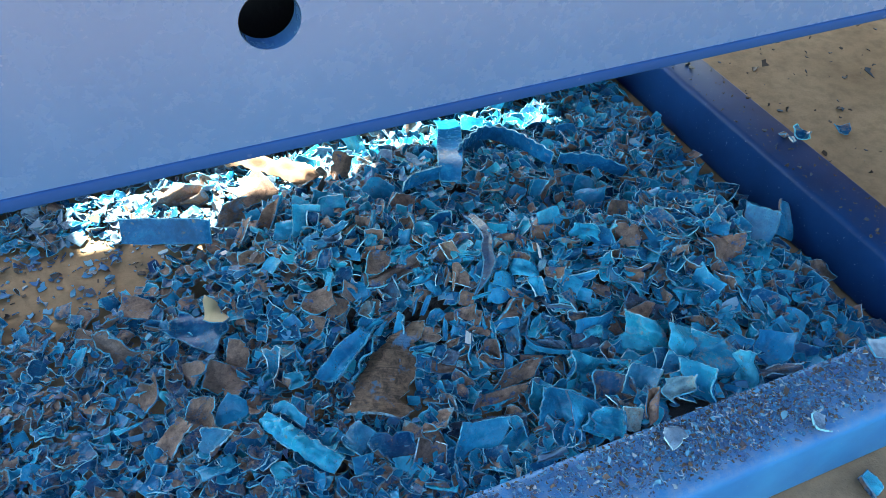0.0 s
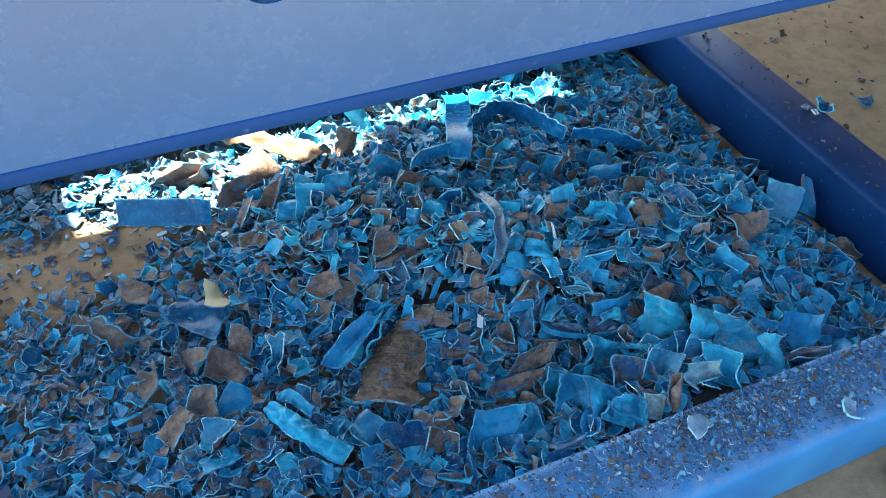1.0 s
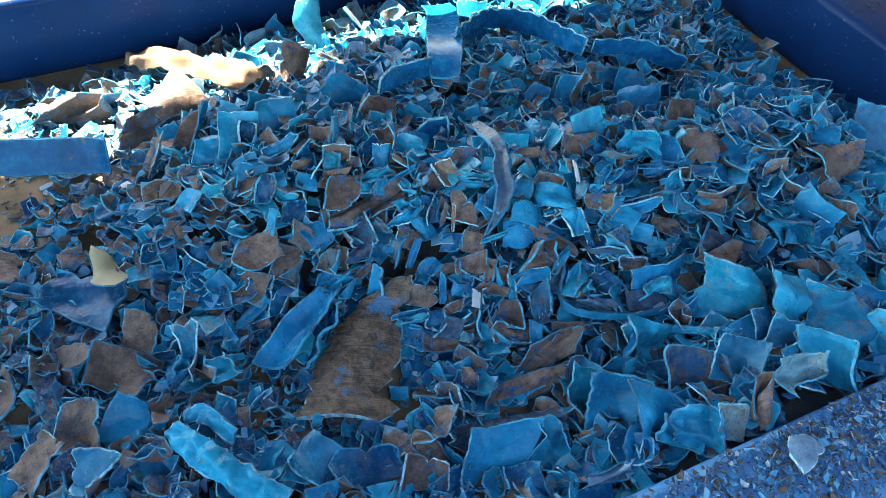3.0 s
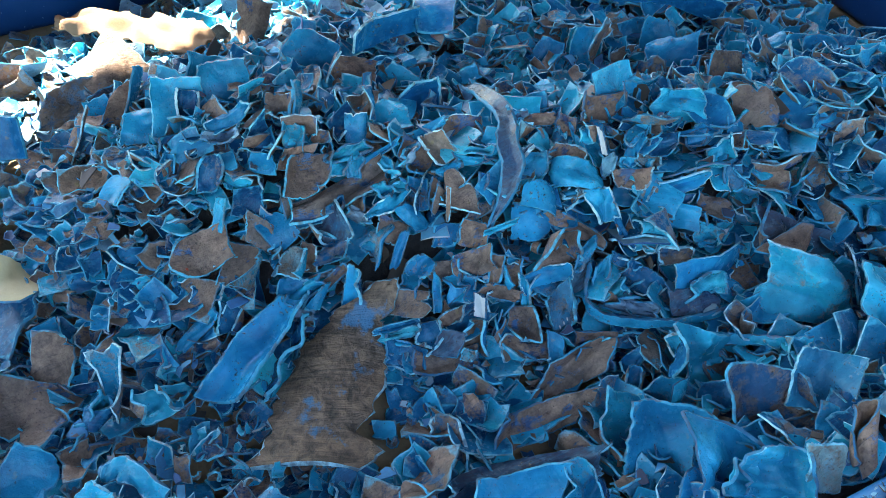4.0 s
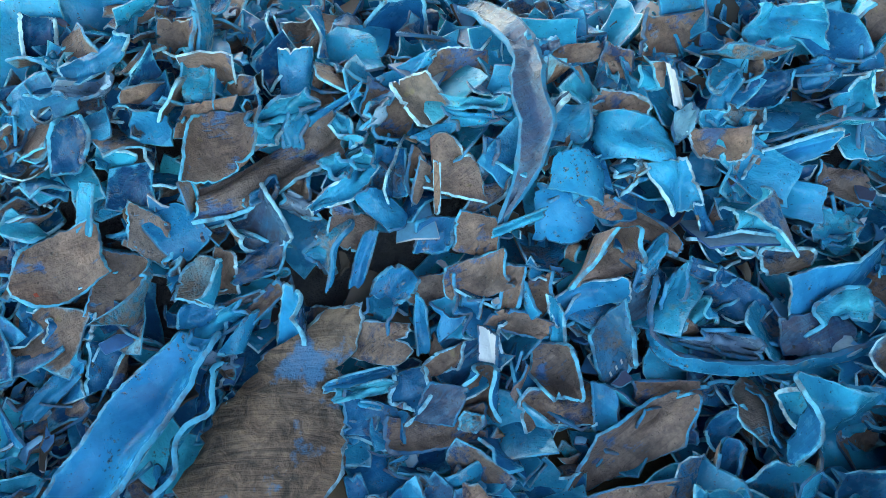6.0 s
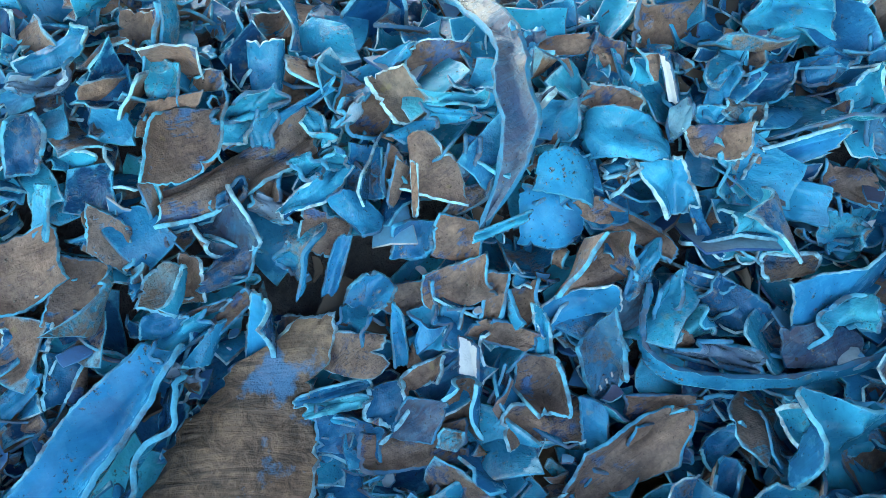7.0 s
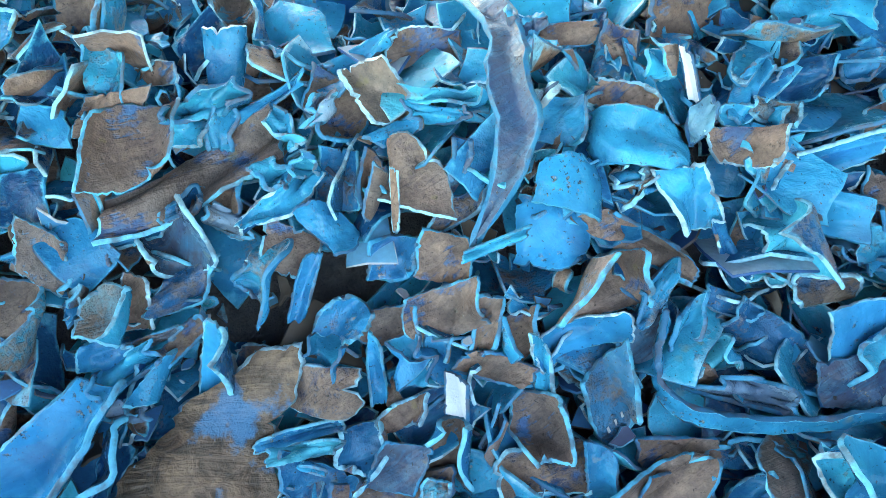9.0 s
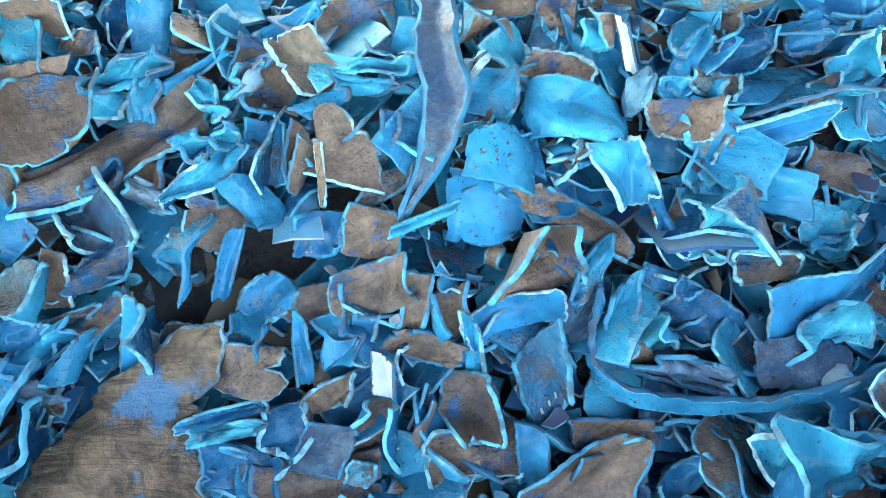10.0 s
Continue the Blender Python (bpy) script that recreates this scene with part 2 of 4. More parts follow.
# near-black colour standing in for the shade inside openings
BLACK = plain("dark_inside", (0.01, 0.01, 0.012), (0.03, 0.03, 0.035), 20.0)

# ---- mesh helpers ----


def part(name, bm, material, parent=None, label="", smooth=False):
    me = bpy.data.meshes.new(name)
    bmesh.ops.recalc_face_normals(bm, faces=bm.faces)
    bm.to_mesh(me)
    bm.free()
    me.materials.append(material)
    for p in me.polygons:
        p.use_smooth = smooth
    ob = new(name, me)
    ob.parent = parent
    if label:
        tagged(ob, label)
    return ob


def box(bm, x0, x1, y0, y1, z0, z1, bevel=0.0, segments=3):
    r = bmesh.ops.create_cube(bm, size=1.0)
    bmesh.ops.transform(bm, matrix=Matrix.Translation(((x0 + x1) / 2, (y0 + y1) / 2, (z0 + z1) / 2)) @ Matrix.Diagonal((x1 - x0, y1 - y0, z1 - z0, 1)), verts=r["verts"])
    if bevel:
        edges = list({e for v in r["verts"] for e in v.link_edges})
        bmesh.ops.bevel(bm, geom=edges, offset=bevel, segments=segments, profile=0.5, affect="EDGES")


def mesh_of(name, verts, quads, slots, smooth, torn, materials):
    """A quad mesh from arrays."""
    me = bpy.data.meshes.new(name)
    nv, nf = len(verts), len(quads)
    me.vertices.add(nv), me.loops.add(nf * 4), me.polygons.add(nf)
    me.vertices.foreach_set("co", np.ascontiguousarray(verts, np.float32).ravel())
    me.loops.foreach_set("vertex_index", np.ascontiguousarray(quads, np.int32).ravel())
    me.polygons.foreach_set("loop_start", np.arange(0, nf * 4, 4, dtype=np.int32))
    me.polygons.foreach_set("material_index", np.ascontiguousarray(slots, np.int32))
    me.polygons.foreach_set("use_smooth", np.ascontiguousarray(smooth, bool))
    at = me.attributes.new("torn", "FLOAT", "POINT")
    at.data.foreach_set("value", np.ascontiguousarray(torn, np.float32))
    for m in materials:
        me.materials.append(m)
    me.update(calc_edges=True)
    return me


def sheet_faces(n, m):
    """Quads of a closed sheet of n x m points: upper side, lower side and the strip round the rim on points of its own."""
    i, j = np.meshgrid(np.arange(n - 1), np.arange(m - 1), indexing="ij")
    a = (i * m + j).ravel()
    top = np.stack([a, a + m, a + m + 1, a + 1], 1)
    bottom = top[:, ::-1] + n * m
    ring = [(k, 0) for k in range(n)] + [(n - 1, k) for k in range(1, m)] + [(k, m - 1) for k in range(n - 2, -1, -1)] + [(0, k) for k in range(m - 2, 0, -1)]
    ring = np.array([p * m + q for p, q in ring])
    c = len(ring)
    k = np.arange(c)
    base = 2 * n * m
    rim = np.vstack([np.stack([base + o * c + k, base + (o + 1) * c + k, base + (o + 1) * c + (k + 1) % c, base + o * c + (k + 1) % c], 1) for o in (0, 1)])
    slots = np.r_[np.zeros(len(top)), np.ones(len(bottom)), np.full(2 * c, 2)].astype(int)
    smooth = np.ones(len(slots), bool)
    ri, rj = ring // m, ring % m
    inner = np.clip(ri, 1, n - 2) * m + np.clip(rj, 1, m - 2)
    return np.r_[top, bottom, rim], slots, smooth, ring, inner


SHEETS = {}
FRAY = np.random.RandomState(3)


def sheet(p, th):
    """Gives a grid of points p (n, m, 3) the thickness th. Returns points, quads, slots, smooth flags and the torn-edge value."""
    n, m = p.shape[:2]
    if (n, m) not in SHEETS:
        SHEETS[n, m] = sheet_faces(n, m)
    quads, slots, smooth, ring, inner = SHEETS[n, m]
    nr = np.cross(np.gradient(p, axis=0), np.gradient(p, axis=1))
    nr /= np.linalg.norm(nr, axis=2, keepdims=True) + 1e-12
    a, b = (p + nr * th / 2).reshape(-1, 3), (p - nr * th / 2).reshape(-1, 3)
    i, j = np.meshgrid(np.arange(n), np.arange(m), indexing="ij")
    edge = np.minimum(np.minimum(i, n - 1 - i), np.minimum(j, m - 1 - j)).ravel()
    torn = np.where(edge == 0, 1.0, 0.0)
    flat = p.reshape(-1, 3)
    out = flat[ring] - flat[inner]
    out /= np.linalg.norm(out, axis=1, keepdims=True) + 1e-9
    fray = FRAY.uniform(0.2, 0.6, (len(ring), 1)) * th
    lip = FRAY.uniform(-0.25, 0.25, (len(ring), 1)) * th
    mid = flat[ring] + out * fray + nr.reshape(-1, 3)[ring] * lip
    return np.r_[a, b, a[ring], mid, b[ring]], quads, slots, smooth, np.r_[torn, torn, np.ones(3 * len(ring))]


def turn(yaw, tilt, roll):
    return np.array(Euler((tilt, roll, yaw), "XYZ").to_matrix())


def creases(rs, u, v, amp, count=4):
    """Sharp irregular folds over a sheet at two scales, as a height."""
    h = 0 * u
    for i in range(count + 2):
        t = rs.uniform(0, math.pi)
        small = i >= count
        s = (u * math.cos(t) + v * math.sin(t)) * rs.uniform(0.6, 1.5) * (2.6 if small else 1.0) + rs.uniform(0, 2)
        s = s + 0.35 * np.sin(2.1 * (v * math.cos(t) - u * math.sin(t)) + rs.uniform(0, 6))
        h = h + amp * rs.uniform(0.4, 1.0) * (np.abs((s % 2) - 1) - 0.5) * (0.16 if small else 1.0)
    return h


def flake_points(rs, a, b, n, m, bend, way, jag=0.16, warp=0.32, fold=0.0, ripple=0.08, crumple=0.0, lip=0.9, corner=0.45):
    """A torn, curled patch of drum wall, a x b half sizes, about its middle."""
    u, v = np.meshgrid(np.linspace(-1, 1, n), np.linspace(-1, 1, m), indexing="ij")
    cx, cy = rs.uniform(-warp, warp, (2, 2)), rs.uniform(-warp, warp, (2, 2))
    bl = lambda c: (c[0, 0] * (1 - u) * (1 - v) + c[1, 0] * (1 + u) * (1 - v) + c[0, 1] * (1 - u) * (1 + v) + c[1, 1] * (1 + u) * (1 + v)) / 4
    pull = 1 - bl(np.where(rs.uniform(size=(2, 2)) < 0.2, rs.uniform(0.3, 1.0, (2, 2)) * corner, 0.0)) * np.abs(u * v) ** 1.5
    x, y = (u + bl(cx)) * pull, (v + bl(cy)) * pull

    def ragged(n):
        c = np.interp(np.linspace(0, 1, n), np.linspace(0, 1, 4), rs.uniform(-jag, jag, 4)) * 0.6 + rs.uniform(-jag, jag, n) * 0.3
        if rs.uniform() < 0.35:
            c[rs.randint(n)] -= jag * 1.5
        return c

    x = x + np.abs(u) ** 3 * np.sign(u) * np.where(u < 0, ragged(m)[None, :], ragged(m)[None, :])
    y = y + np.abs(v) ** 3 * np.sign(v) * np.where(v < 0, ragged(n)[:, None], ragged(n)[:, None])
    x, y = x * a, y * b
    z = ripple * a * np.sin(rs.uniform(2, 4) * u + rs.uniform(0, 6)) * np.sin(rs.uniform(1.5, 3.5) * v + rs.uniform(0, 6))
    for _ in range(rs.randint(0, 3)):
        t = rs.randint(4) * math.pi / 2 + rs.normal(0, 0.25)
        z = z + lip * a * rs.uniform(-0.5, 1.0) * np.maximum(0, u * math.cos(t) + v * math.sin(t) - 0.35) ** 2 * 2.2
    if fold:
        f = rs.uniform(-0.4, 0.4)
        z = z + fold * a * np.maximum(0, u * math.cos(f) + v * math.sin(f) - rs.uniform(-0.3, 0.3))
    if crumple:
        z = z + creases(rs, u, v, crumple * a)
    s, q = x * math.cos(way) + y * math.sin(way), -x * math.sin(way) + y * math.cos(way)
    if abs(bend) > 1e-3:
        k = bend / max(a, b)
        ang = np.clip(s * k, -2.6, 2.6)
        s, z = np.sin(ang) / k - z * np.sin(ang), (1 - np.cos(ang)) / k + z * np.cos(ang)
    return np.stack([s * math.cos(way) - q * math.sin(way), s * math.sin(way) + q * math.cos(way), z], 2)


def smoothed(points, n):
    """n points along a smooth curve through a few control points."""
    c = np.array(points, float)
    c = np.vstack([2 * c[0] - c[1], c, 2 * c[-1] - c[-2]])
    out = []
    for s in np.linspace(0, len(c) - 3 - 1e-6, n):
        i = int(s)
        f = s - i
        p0, p1, p2, p3 = c[i:i + 4]
        out.append(0.5 * (2 * p1 + (p2 - p0) * f + (2 * p0 - 5 * p1 + 4 * p2 - p3) * f * f + (3 * p1 - p0 - 3 * p2 + p3) * f ** 3))
    return np.array(out)


def strip_points(rs, line, across, widths, n, m, jag=0.1, ripple=0.0, cup=0.0, waves=6.0, crumple=0.0):
    """A ribbon along line; across: the way of its width at start and end; widths along it."""
    c = smoothed(line, n)
    f = np.linspace(0, 1, n)[:, None]
    d = np.array(across[0], float) * (1 - f) + np.array(across[1], float) * f
    d /= np.linalg.norm(d, axis=1, keepdims=True)
    w = np.interp(f[:, 0], np.linspace(0, 1, len(widths)), widths) / 2
    t = np.gradient(c, axis=0)
    nrm = np.cross(t, d)
    nrm /= np.linalg.norm(nrm, axis=1, keepdims=True) + 1e-9
    v = np.linspace(-1, 1, m)[None, :]
    k = max(4, n // 4)
    wob = [np.interp(np.linspace(0, 1, n), np.linspace(0, 1, k), rs.uniform(-jag, jag, k)) + rs.uniform(-jag, jag, n) * 0.25 for _ in range(2)]
    off = v * w[:, None] * (1 + np.abs(v) ** 2 * np.where(v < 0, wob[0][:, None], wob[1][:, None]) * 1.5)
    h = cup * w[:, None] * (v * v - 0.4) + ripple * np.sin(waves * 2 * math.pi * f) * (0.6 + 0.4 * v)
    if crumple:
        h = h + creases(rs, f * np.linalg.norm(np.diff(c, axis=0), axis=1).sum() / w.max() + 0 * v, v + 0 * f, crumple, 4)
    return c[:, None, :] + off[:, :, None] * d[:, None, :] + h[:, :, None] * nrm[:, None, :]


class Heap:
    """Collects many sheets into one mesh."""

    def __init__(self):
        self.v, self.q, self.s, self.f, self.t, self.n = [], [], [], [], [], 0

    def add(self, p, th, shift=0):
        v, q, s, f, t = sheet(p, th)
        self.v.append(v), self.q.append(q + self.n), self.s.append(s + shift), self.f.append(f), self.t.append(t)
        self.n += len(v)

    def build(self, name, materials):
        return new(name, mesh_of(name, np.vstack(self.v), np.vstack(self.q), np.concatenate(self.s), np.concatenate(self.f), np.concatenate(self.t), materials))


def thing(name, p, th, front, back, label, category="plastic flake", group="", rim=None):
    """One sheet as a thing of its own, its origin at its middle."""
    mid = p.reshape(-1, 3).mean(0)
    v, q, s, f, t = sheet(p - mid, th)
    ob = new(name, mesh_of(name, v, q, s, f, t, [front, back, rim or RIM]))
    ob.location = mid
    return tagged(ob, label, category, group)


# ---- the ground and the frame of the machine ----
H = 0.12                                   # top of the frame
XR, XO = 1.127, 1.235                       # right rail, inside and outside
YB, YBO = 1.35, 1.478                     # back rail
YF, YFO = 0.443, 0.333                      # front beam

bm = bmesh.new()
for x in range(-8, 9):
    for y in range(-8, 9):
        bm.verts.new((math.copysign(abs(x) ** 2.2, x) * 0.4, math.copysign(abs(y) ** 2.2, y) * 0.4 + 0.9, 0))
bm.verts.ensure_lookup_table()
for i in range(16):
    for j in range(16):
        bm.faces.new([bm.verts[i * 17 + j], bm.verts[(i + 1) * 17 + j], bm.verts[(i + 1) * 17 + j + 1], bm.verts[i * 17 + j + 1]])
tagged(part("ground", bm, GROUND), "tan dusty concrete floor under the machine", "floor", kind="structure")

# Unseen wall, added so the near side rail doesn't mirror the bright sky.
bm = bmesh.new()
box(bm, 3.2, 3.4, -6.0, 3.1, 0.0, 3.2)
tagged(part("glare_wall", bm, plain("grey_plaster", (0.16, 0.155, 0.15), (0.24, 0.23, 0.22), 3.0, 0.9)), "unseen grey wall added to keep sky glare off the side rail", "wall", kind="structure")

frame_thing = tagged(new("machine_base_frame"), "blue painted steel base frame standing on the floor", "steel frame")
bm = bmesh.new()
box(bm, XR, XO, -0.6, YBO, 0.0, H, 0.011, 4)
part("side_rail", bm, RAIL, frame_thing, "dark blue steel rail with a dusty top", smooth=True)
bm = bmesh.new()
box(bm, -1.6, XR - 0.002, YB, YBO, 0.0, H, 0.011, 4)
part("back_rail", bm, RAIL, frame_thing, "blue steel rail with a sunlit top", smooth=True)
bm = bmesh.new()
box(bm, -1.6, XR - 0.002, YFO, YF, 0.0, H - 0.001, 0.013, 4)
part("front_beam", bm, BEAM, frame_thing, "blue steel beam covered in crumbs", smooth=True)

# ---- the machine above ----
PY, PZ, PT = 0.30, 0.785, 0.010
machine = tagged(new("shredder_machine"), "blue painted shredder housing above the heap of flakes", "shredder")
HX, HZ, HR = 0.087, 0.849, 0.0136


def panel_with_hole():
    bm = bmesh.new()
    x0, x1, z0, z1, s = -1.5, 2.4, PZ, 2.1, 0.05
    k = 40
    rings = {}
    for side, y in ((0, PY), (1, PY + PT)):
        inner, outer = [], []
        for i in range(k):
            a = 2 * math.pi * i / k
            c, d = math.cos(a), math.sin(a)
            g = s / max(abs(c), abs(d))
            inner.append(bm.verts.new((HX + HR * c, y, HZ + HR * d)))
            outer.append(bm.verts.new((HX + g * c, y, HZ + g * d)))
        for i in range(k):
            j = (i + 1) % k
            bm.faces.new([inner[i], inner[j], outer[j], outer[i]])
        rings[side] = inner
    for i in range(k):
        j = (i + 1) % k
        bm.faces.new([rings[0][i], rings[0][j], rings[1][j], rings[1][i]])
    # the plate round that square
    for xa, xb, za, zb in ((x0, HX - s, z0, z1), (HX + s, x1, z0, z1), (HX - s, HX + s, z0, HZ - s), (HX - s, HX + s, HZ + s, z1)):
        for y in (PY, PY + PT):
            bm.faces.new([bm.verts.new(c) for c in ((xa, y, za), (xb, y, za), (xb, y, zb), (xa, y, zb))])
    for xa, xb, za, zb in ((x0, x1, z0, z0), (x0, x1, z1, z1), (x0, x0, z0, z1), (x1, x1, z0, z1)):
        if za == zb:
            bm.faces.new([bm.verts.new(c) for c in ((xa, PY, za), (xb, PY, za), (xb, PY + PT, za), (xa, PY + PT, za))])
        else:
            bm.faces.new([bm.verts.new(c) for c in ((xa, PY, za), (xa, PY + PT, za), (xa, PY + PT, zb), (xa, PY, zb))])
    return bm


part("front_panel", panel_with_hole(), PANEL, machine, "light blue panel with a round hole").rotation_euler = (0, -0.018, 0)
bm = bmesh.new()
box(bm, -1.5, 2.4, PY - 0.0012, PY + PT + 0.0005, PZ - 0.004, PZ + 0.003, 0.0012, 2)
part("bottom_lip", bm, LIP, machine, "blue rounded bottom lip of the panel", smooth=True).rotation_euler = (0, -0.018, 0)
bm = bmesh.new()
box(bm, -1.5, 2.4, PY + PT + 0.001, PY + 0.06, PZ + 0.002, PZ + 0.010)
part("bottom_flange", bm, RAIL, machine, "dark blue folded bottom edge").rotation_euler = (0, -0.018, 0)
# Added black backing: it paints the darkness seen through the panel's hole.
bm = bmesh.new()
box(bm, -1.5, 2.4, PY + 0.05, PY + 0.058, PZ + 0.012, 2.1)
part("hole_dark_backing", bm, BLACK, machine).rotation_euler = (0, -0.018, 0)
# Unseen body, sized so that its shadow ends where the sunlit strip begins.
bm = bmesh.new()
box(bm, -1.5, 2.4, 0.45, 1.74, 0.98, 2.1, 0.01)
part("housing", bm, RAIL, machine)
# Four unseen blocks behind the housing, added only to shape the sunlit strip.
bm = bmesh.new()
box(bm, 0.86, 2.4, 1.742, 2.3, 0.98, 2.1, 0.01)
part("sun_block_right", bm, RAIL, machine)
bm = bmesh.new()
box(bm, -0.118, 0.07, 1.742, 1.80, 0.98, 2.1, 0.01)
part("sun_block_patch", bm, RAIL, machine)
bm = bmesh.new()
box(bm, 0.42, 0.858, 1.742, 1.83, 0.98, 2.1, 0.01)
part("sun_block_middle", bm, RAIL, machine)
bm = bmesh.new()
box(bm, -1.5, -0.12, 1.742, 1.97, 0.98, 2.1, 0.01)
part("sun_block_left", bm, RAIL, machine)
for lx in (-1.45, 2.3):
    leg = bmesh.new()
    box(leg, lx, lx + 0.09, 1.37, 1.46, 0.0 if lx > 0 else H, 0.98, 0.006)
    part("leg", leg, RAIL, machine)
bm = bmesh.new()
box(bm, -1.5, 2.4, PY + 0.061, 0.448, 1.95, 2.1, 0.01)
part("top_plate", bm, RAIL, machine)

# ---- the heap ----


def bell(x, y, cx, cy, sx, sy):
    return np.exp(-((x - cx) / sx) ** 2 - ((y - cy) / sy) ** 2)


MOUNDS = ((0.15, 0.62, 0.022), (0.42, 0.62, -0.015), (0.62, 0.62, -0.004), (0.85, 0.60, 0.048), (0.62, 0.46, 0.098),
         (0.10, 0.88, -0.002), (0.30, 0.95, 0.102), (0.34, 0.80, -0.018), (0.47, 0.83, 0.072), (0.64, 0.78, 0.081),
         (0.88, 0.78, 0.091), (0.58, 1.05, 0.067), (0.85, 1.02, 0.050), (0.33, 1.12, 0.037))


def heap_z(x, y):
    """The height of the heap's surface: low mounds over the floor, falling off towards the rails."""
    z = 0.014
    for cx, cy, rise in MOUNDS:
        z = z + rise * bell(x, y, cx, cy, 0.16, 0.12)
    z = z * np.clip((1.122 - x) / (0.10 + 0.06 * np.clip((y - 0.75) / 0.2, 0, 1)), 0.05, 1) * np.clip((1.36 - y) / 0.14, 0.05, 1)
    return z * np.clip((x + 0.45) / 0.5, 0.35, 1)


def bare(x, y):
    """1 where the floor shows."""
    b = bell(x, y, -0.09, 1.10, 0.19, 0.10) * 1.6 + bell(x, y, 0.0, 1.33, 0.35, 0.05) * 0.9
    return np.clip(b + 1.2 * np.clip((x - 1.08) / 0.04, 0, 1) * np.clip((y - 0.80) / 0.12, 0, 1), 0, 1)


rs = np.random.RandomState(7)
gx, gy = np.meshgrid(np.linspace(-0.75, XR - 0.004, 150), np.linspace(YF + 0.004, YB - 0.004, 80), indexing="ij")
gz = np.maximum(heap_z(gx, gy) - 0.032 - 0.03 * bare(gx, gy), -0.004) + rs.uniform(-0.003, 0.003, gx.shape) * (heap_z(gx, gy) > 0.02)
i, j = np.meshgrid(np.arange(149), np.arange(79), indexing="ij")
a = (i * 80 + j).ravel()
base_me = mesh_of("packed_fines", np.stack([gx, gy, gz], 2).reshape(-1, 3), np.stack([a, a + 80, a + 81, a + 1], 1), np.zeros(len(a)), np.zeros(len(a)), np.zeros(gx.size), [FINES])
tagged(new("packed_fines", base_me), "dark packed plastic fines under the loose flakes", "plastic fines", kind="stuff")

# pale flakes, and blue ones whitened in colour for the sun's glare
ASH = plastic("ashy_or_sun_whitened_plastic", ((0.0, (0.16, 0.28, 0.42)), (1.0, (0.28, 0.40, 0.50))), 0.3, 1.6, (0.30, 0.52, 0.66))
MATS = [FACE, BACK, RIM, BACK, FACE, RIM, FRESH, BACK, RIM, DULL, MUDDY, RIM, PALE, PALE, RIM, ASH, ASH, RIM]


def scatter_flakes():
    heap, near = Heap(), []
    spots = np.array([(*q, 0.0)[:5] for q in SPOTS])
    ahead = np.array([-math.sin(HEAD), math.cos(HEAD)])
    placed = 0
    N = 10400
    while placed < N:
        x, y = rs.uniform(-0.72, 1.105), rs.uniform(YF + 0.02, YB - 0.02)
        left = np.clip((0.42 - x) / 0.45, 0, 1)
        if rs.uniform() < bare(x, y) * 1.05:
            continue
        if rs.uniform() < np.clip((-0.25 - x) / 0.5, 0, 0.7):
            continue
        deep = rs.uniform() ** 1.5
        z = float(heap_z(x, y)) + 0.002 - deep * 0.032
        big = rs.uniform()
        over_it = (x - spots[:, 0]) ** 2 + (y - spots[:, 1]) ** 2 < spots[:, 2] ** 2
        under = bool(over_it.any())
        if under:
            if rs.uniform() < 0.4:
                placed += 1
                continue
            z -= 0.008
        a = (0.0165 if big < 0.88 else 0.021) * rs.uniform(0.65, 1.25) * (1 - 0.26 * left) * (1.0 if y < 0.85 else 0.9)
        b = a * (rs.uniform(0.6, 1.0) if rs.uniform() < 0.87 else rs.uniform(0.2, 0.5))
        kind = rs.uniform()
        tilt = abs(rs.normal(0, 0.64 - 0.30 * left))
        tilt = min(tilt, 0.65 if under else 1.45)
        bend = rs.choice([rs.uniform(0.15, 0.5), rs.uniform(0.5, 1.1), rs.uniform(-0.6, -0.15), rs.uniform(1.4, 2.2)], p=[0.46, 0.20, 0.29, 0.05])
        R = turn(rs.uniform(0, 6.283), tilt, rs.normal(0, 0.25))
        p = flake_points(rs, a, b, 6, 5, bend, rs.choice([0, 1.57]) + rs.normal(0, 0.3), 0.13, 0.2, rs.choice([0, 0, 0, 0.5, -0.5]), 0.06, rs.choice([0, 0, 0.12, 0.25]), 0.4)
        p = p @ R.T
        low = p[:, :, 2].min()
        p = p + np.array([x, y, max(z - low * 0.45, 0.003 - low)])
        if under:
            # lie lower than the piece that covers it
            q = spots[over_it]
            roof = (q[:, 3] + ((x - q[:, 0]) * ahead[0] + (y - q[:, 1]) * ahead[1]) * q[:, 4]).min() - 0.003
            p[:, :, 2] -= max(0.0, p[:, :, 2].max() - roof)
            if p[:, :, 2].min() < 0.001:
                placed += 1
                continue
        # keep clear of the rails
        over = max(0.0, p[:, :, 0].max() - (XR - 0.004))
        p[:, :, 0] -= over
        p[:, :, 1] -= max(0.0, p[:, :, 1].max() - (YB - 0.004)) if y > 1 else 0
        if p[:, :, 2].min() < H:
            p[:, :, 1] += max(0.0, YF + 0.004 - p[:, :, 1].min()) if y < 0.6 else 0
        dull = 0.10 + 0.35 * left
        cut = np.array([0.42, 0.51, 0.80, 0.88]) * (1 - left) + np.array([0.38, 0.54, 0.68, 0.95]) * left
        shift = 3 * int(np.searchsorted(cut, kind))
        if left > 0 and rs.uniform() < dull:
            shift = 9
        # half the flakes in the sunlit strip take a pale colour for overexposure
        if y > 1.08 and -0.15 < x < 0.62 and rs.uniform() < 0.5:
            shift = 15
        th = rs.uniform(0.0011, 0.0021)
        score = deep - 0.4 * (big > 0.88)
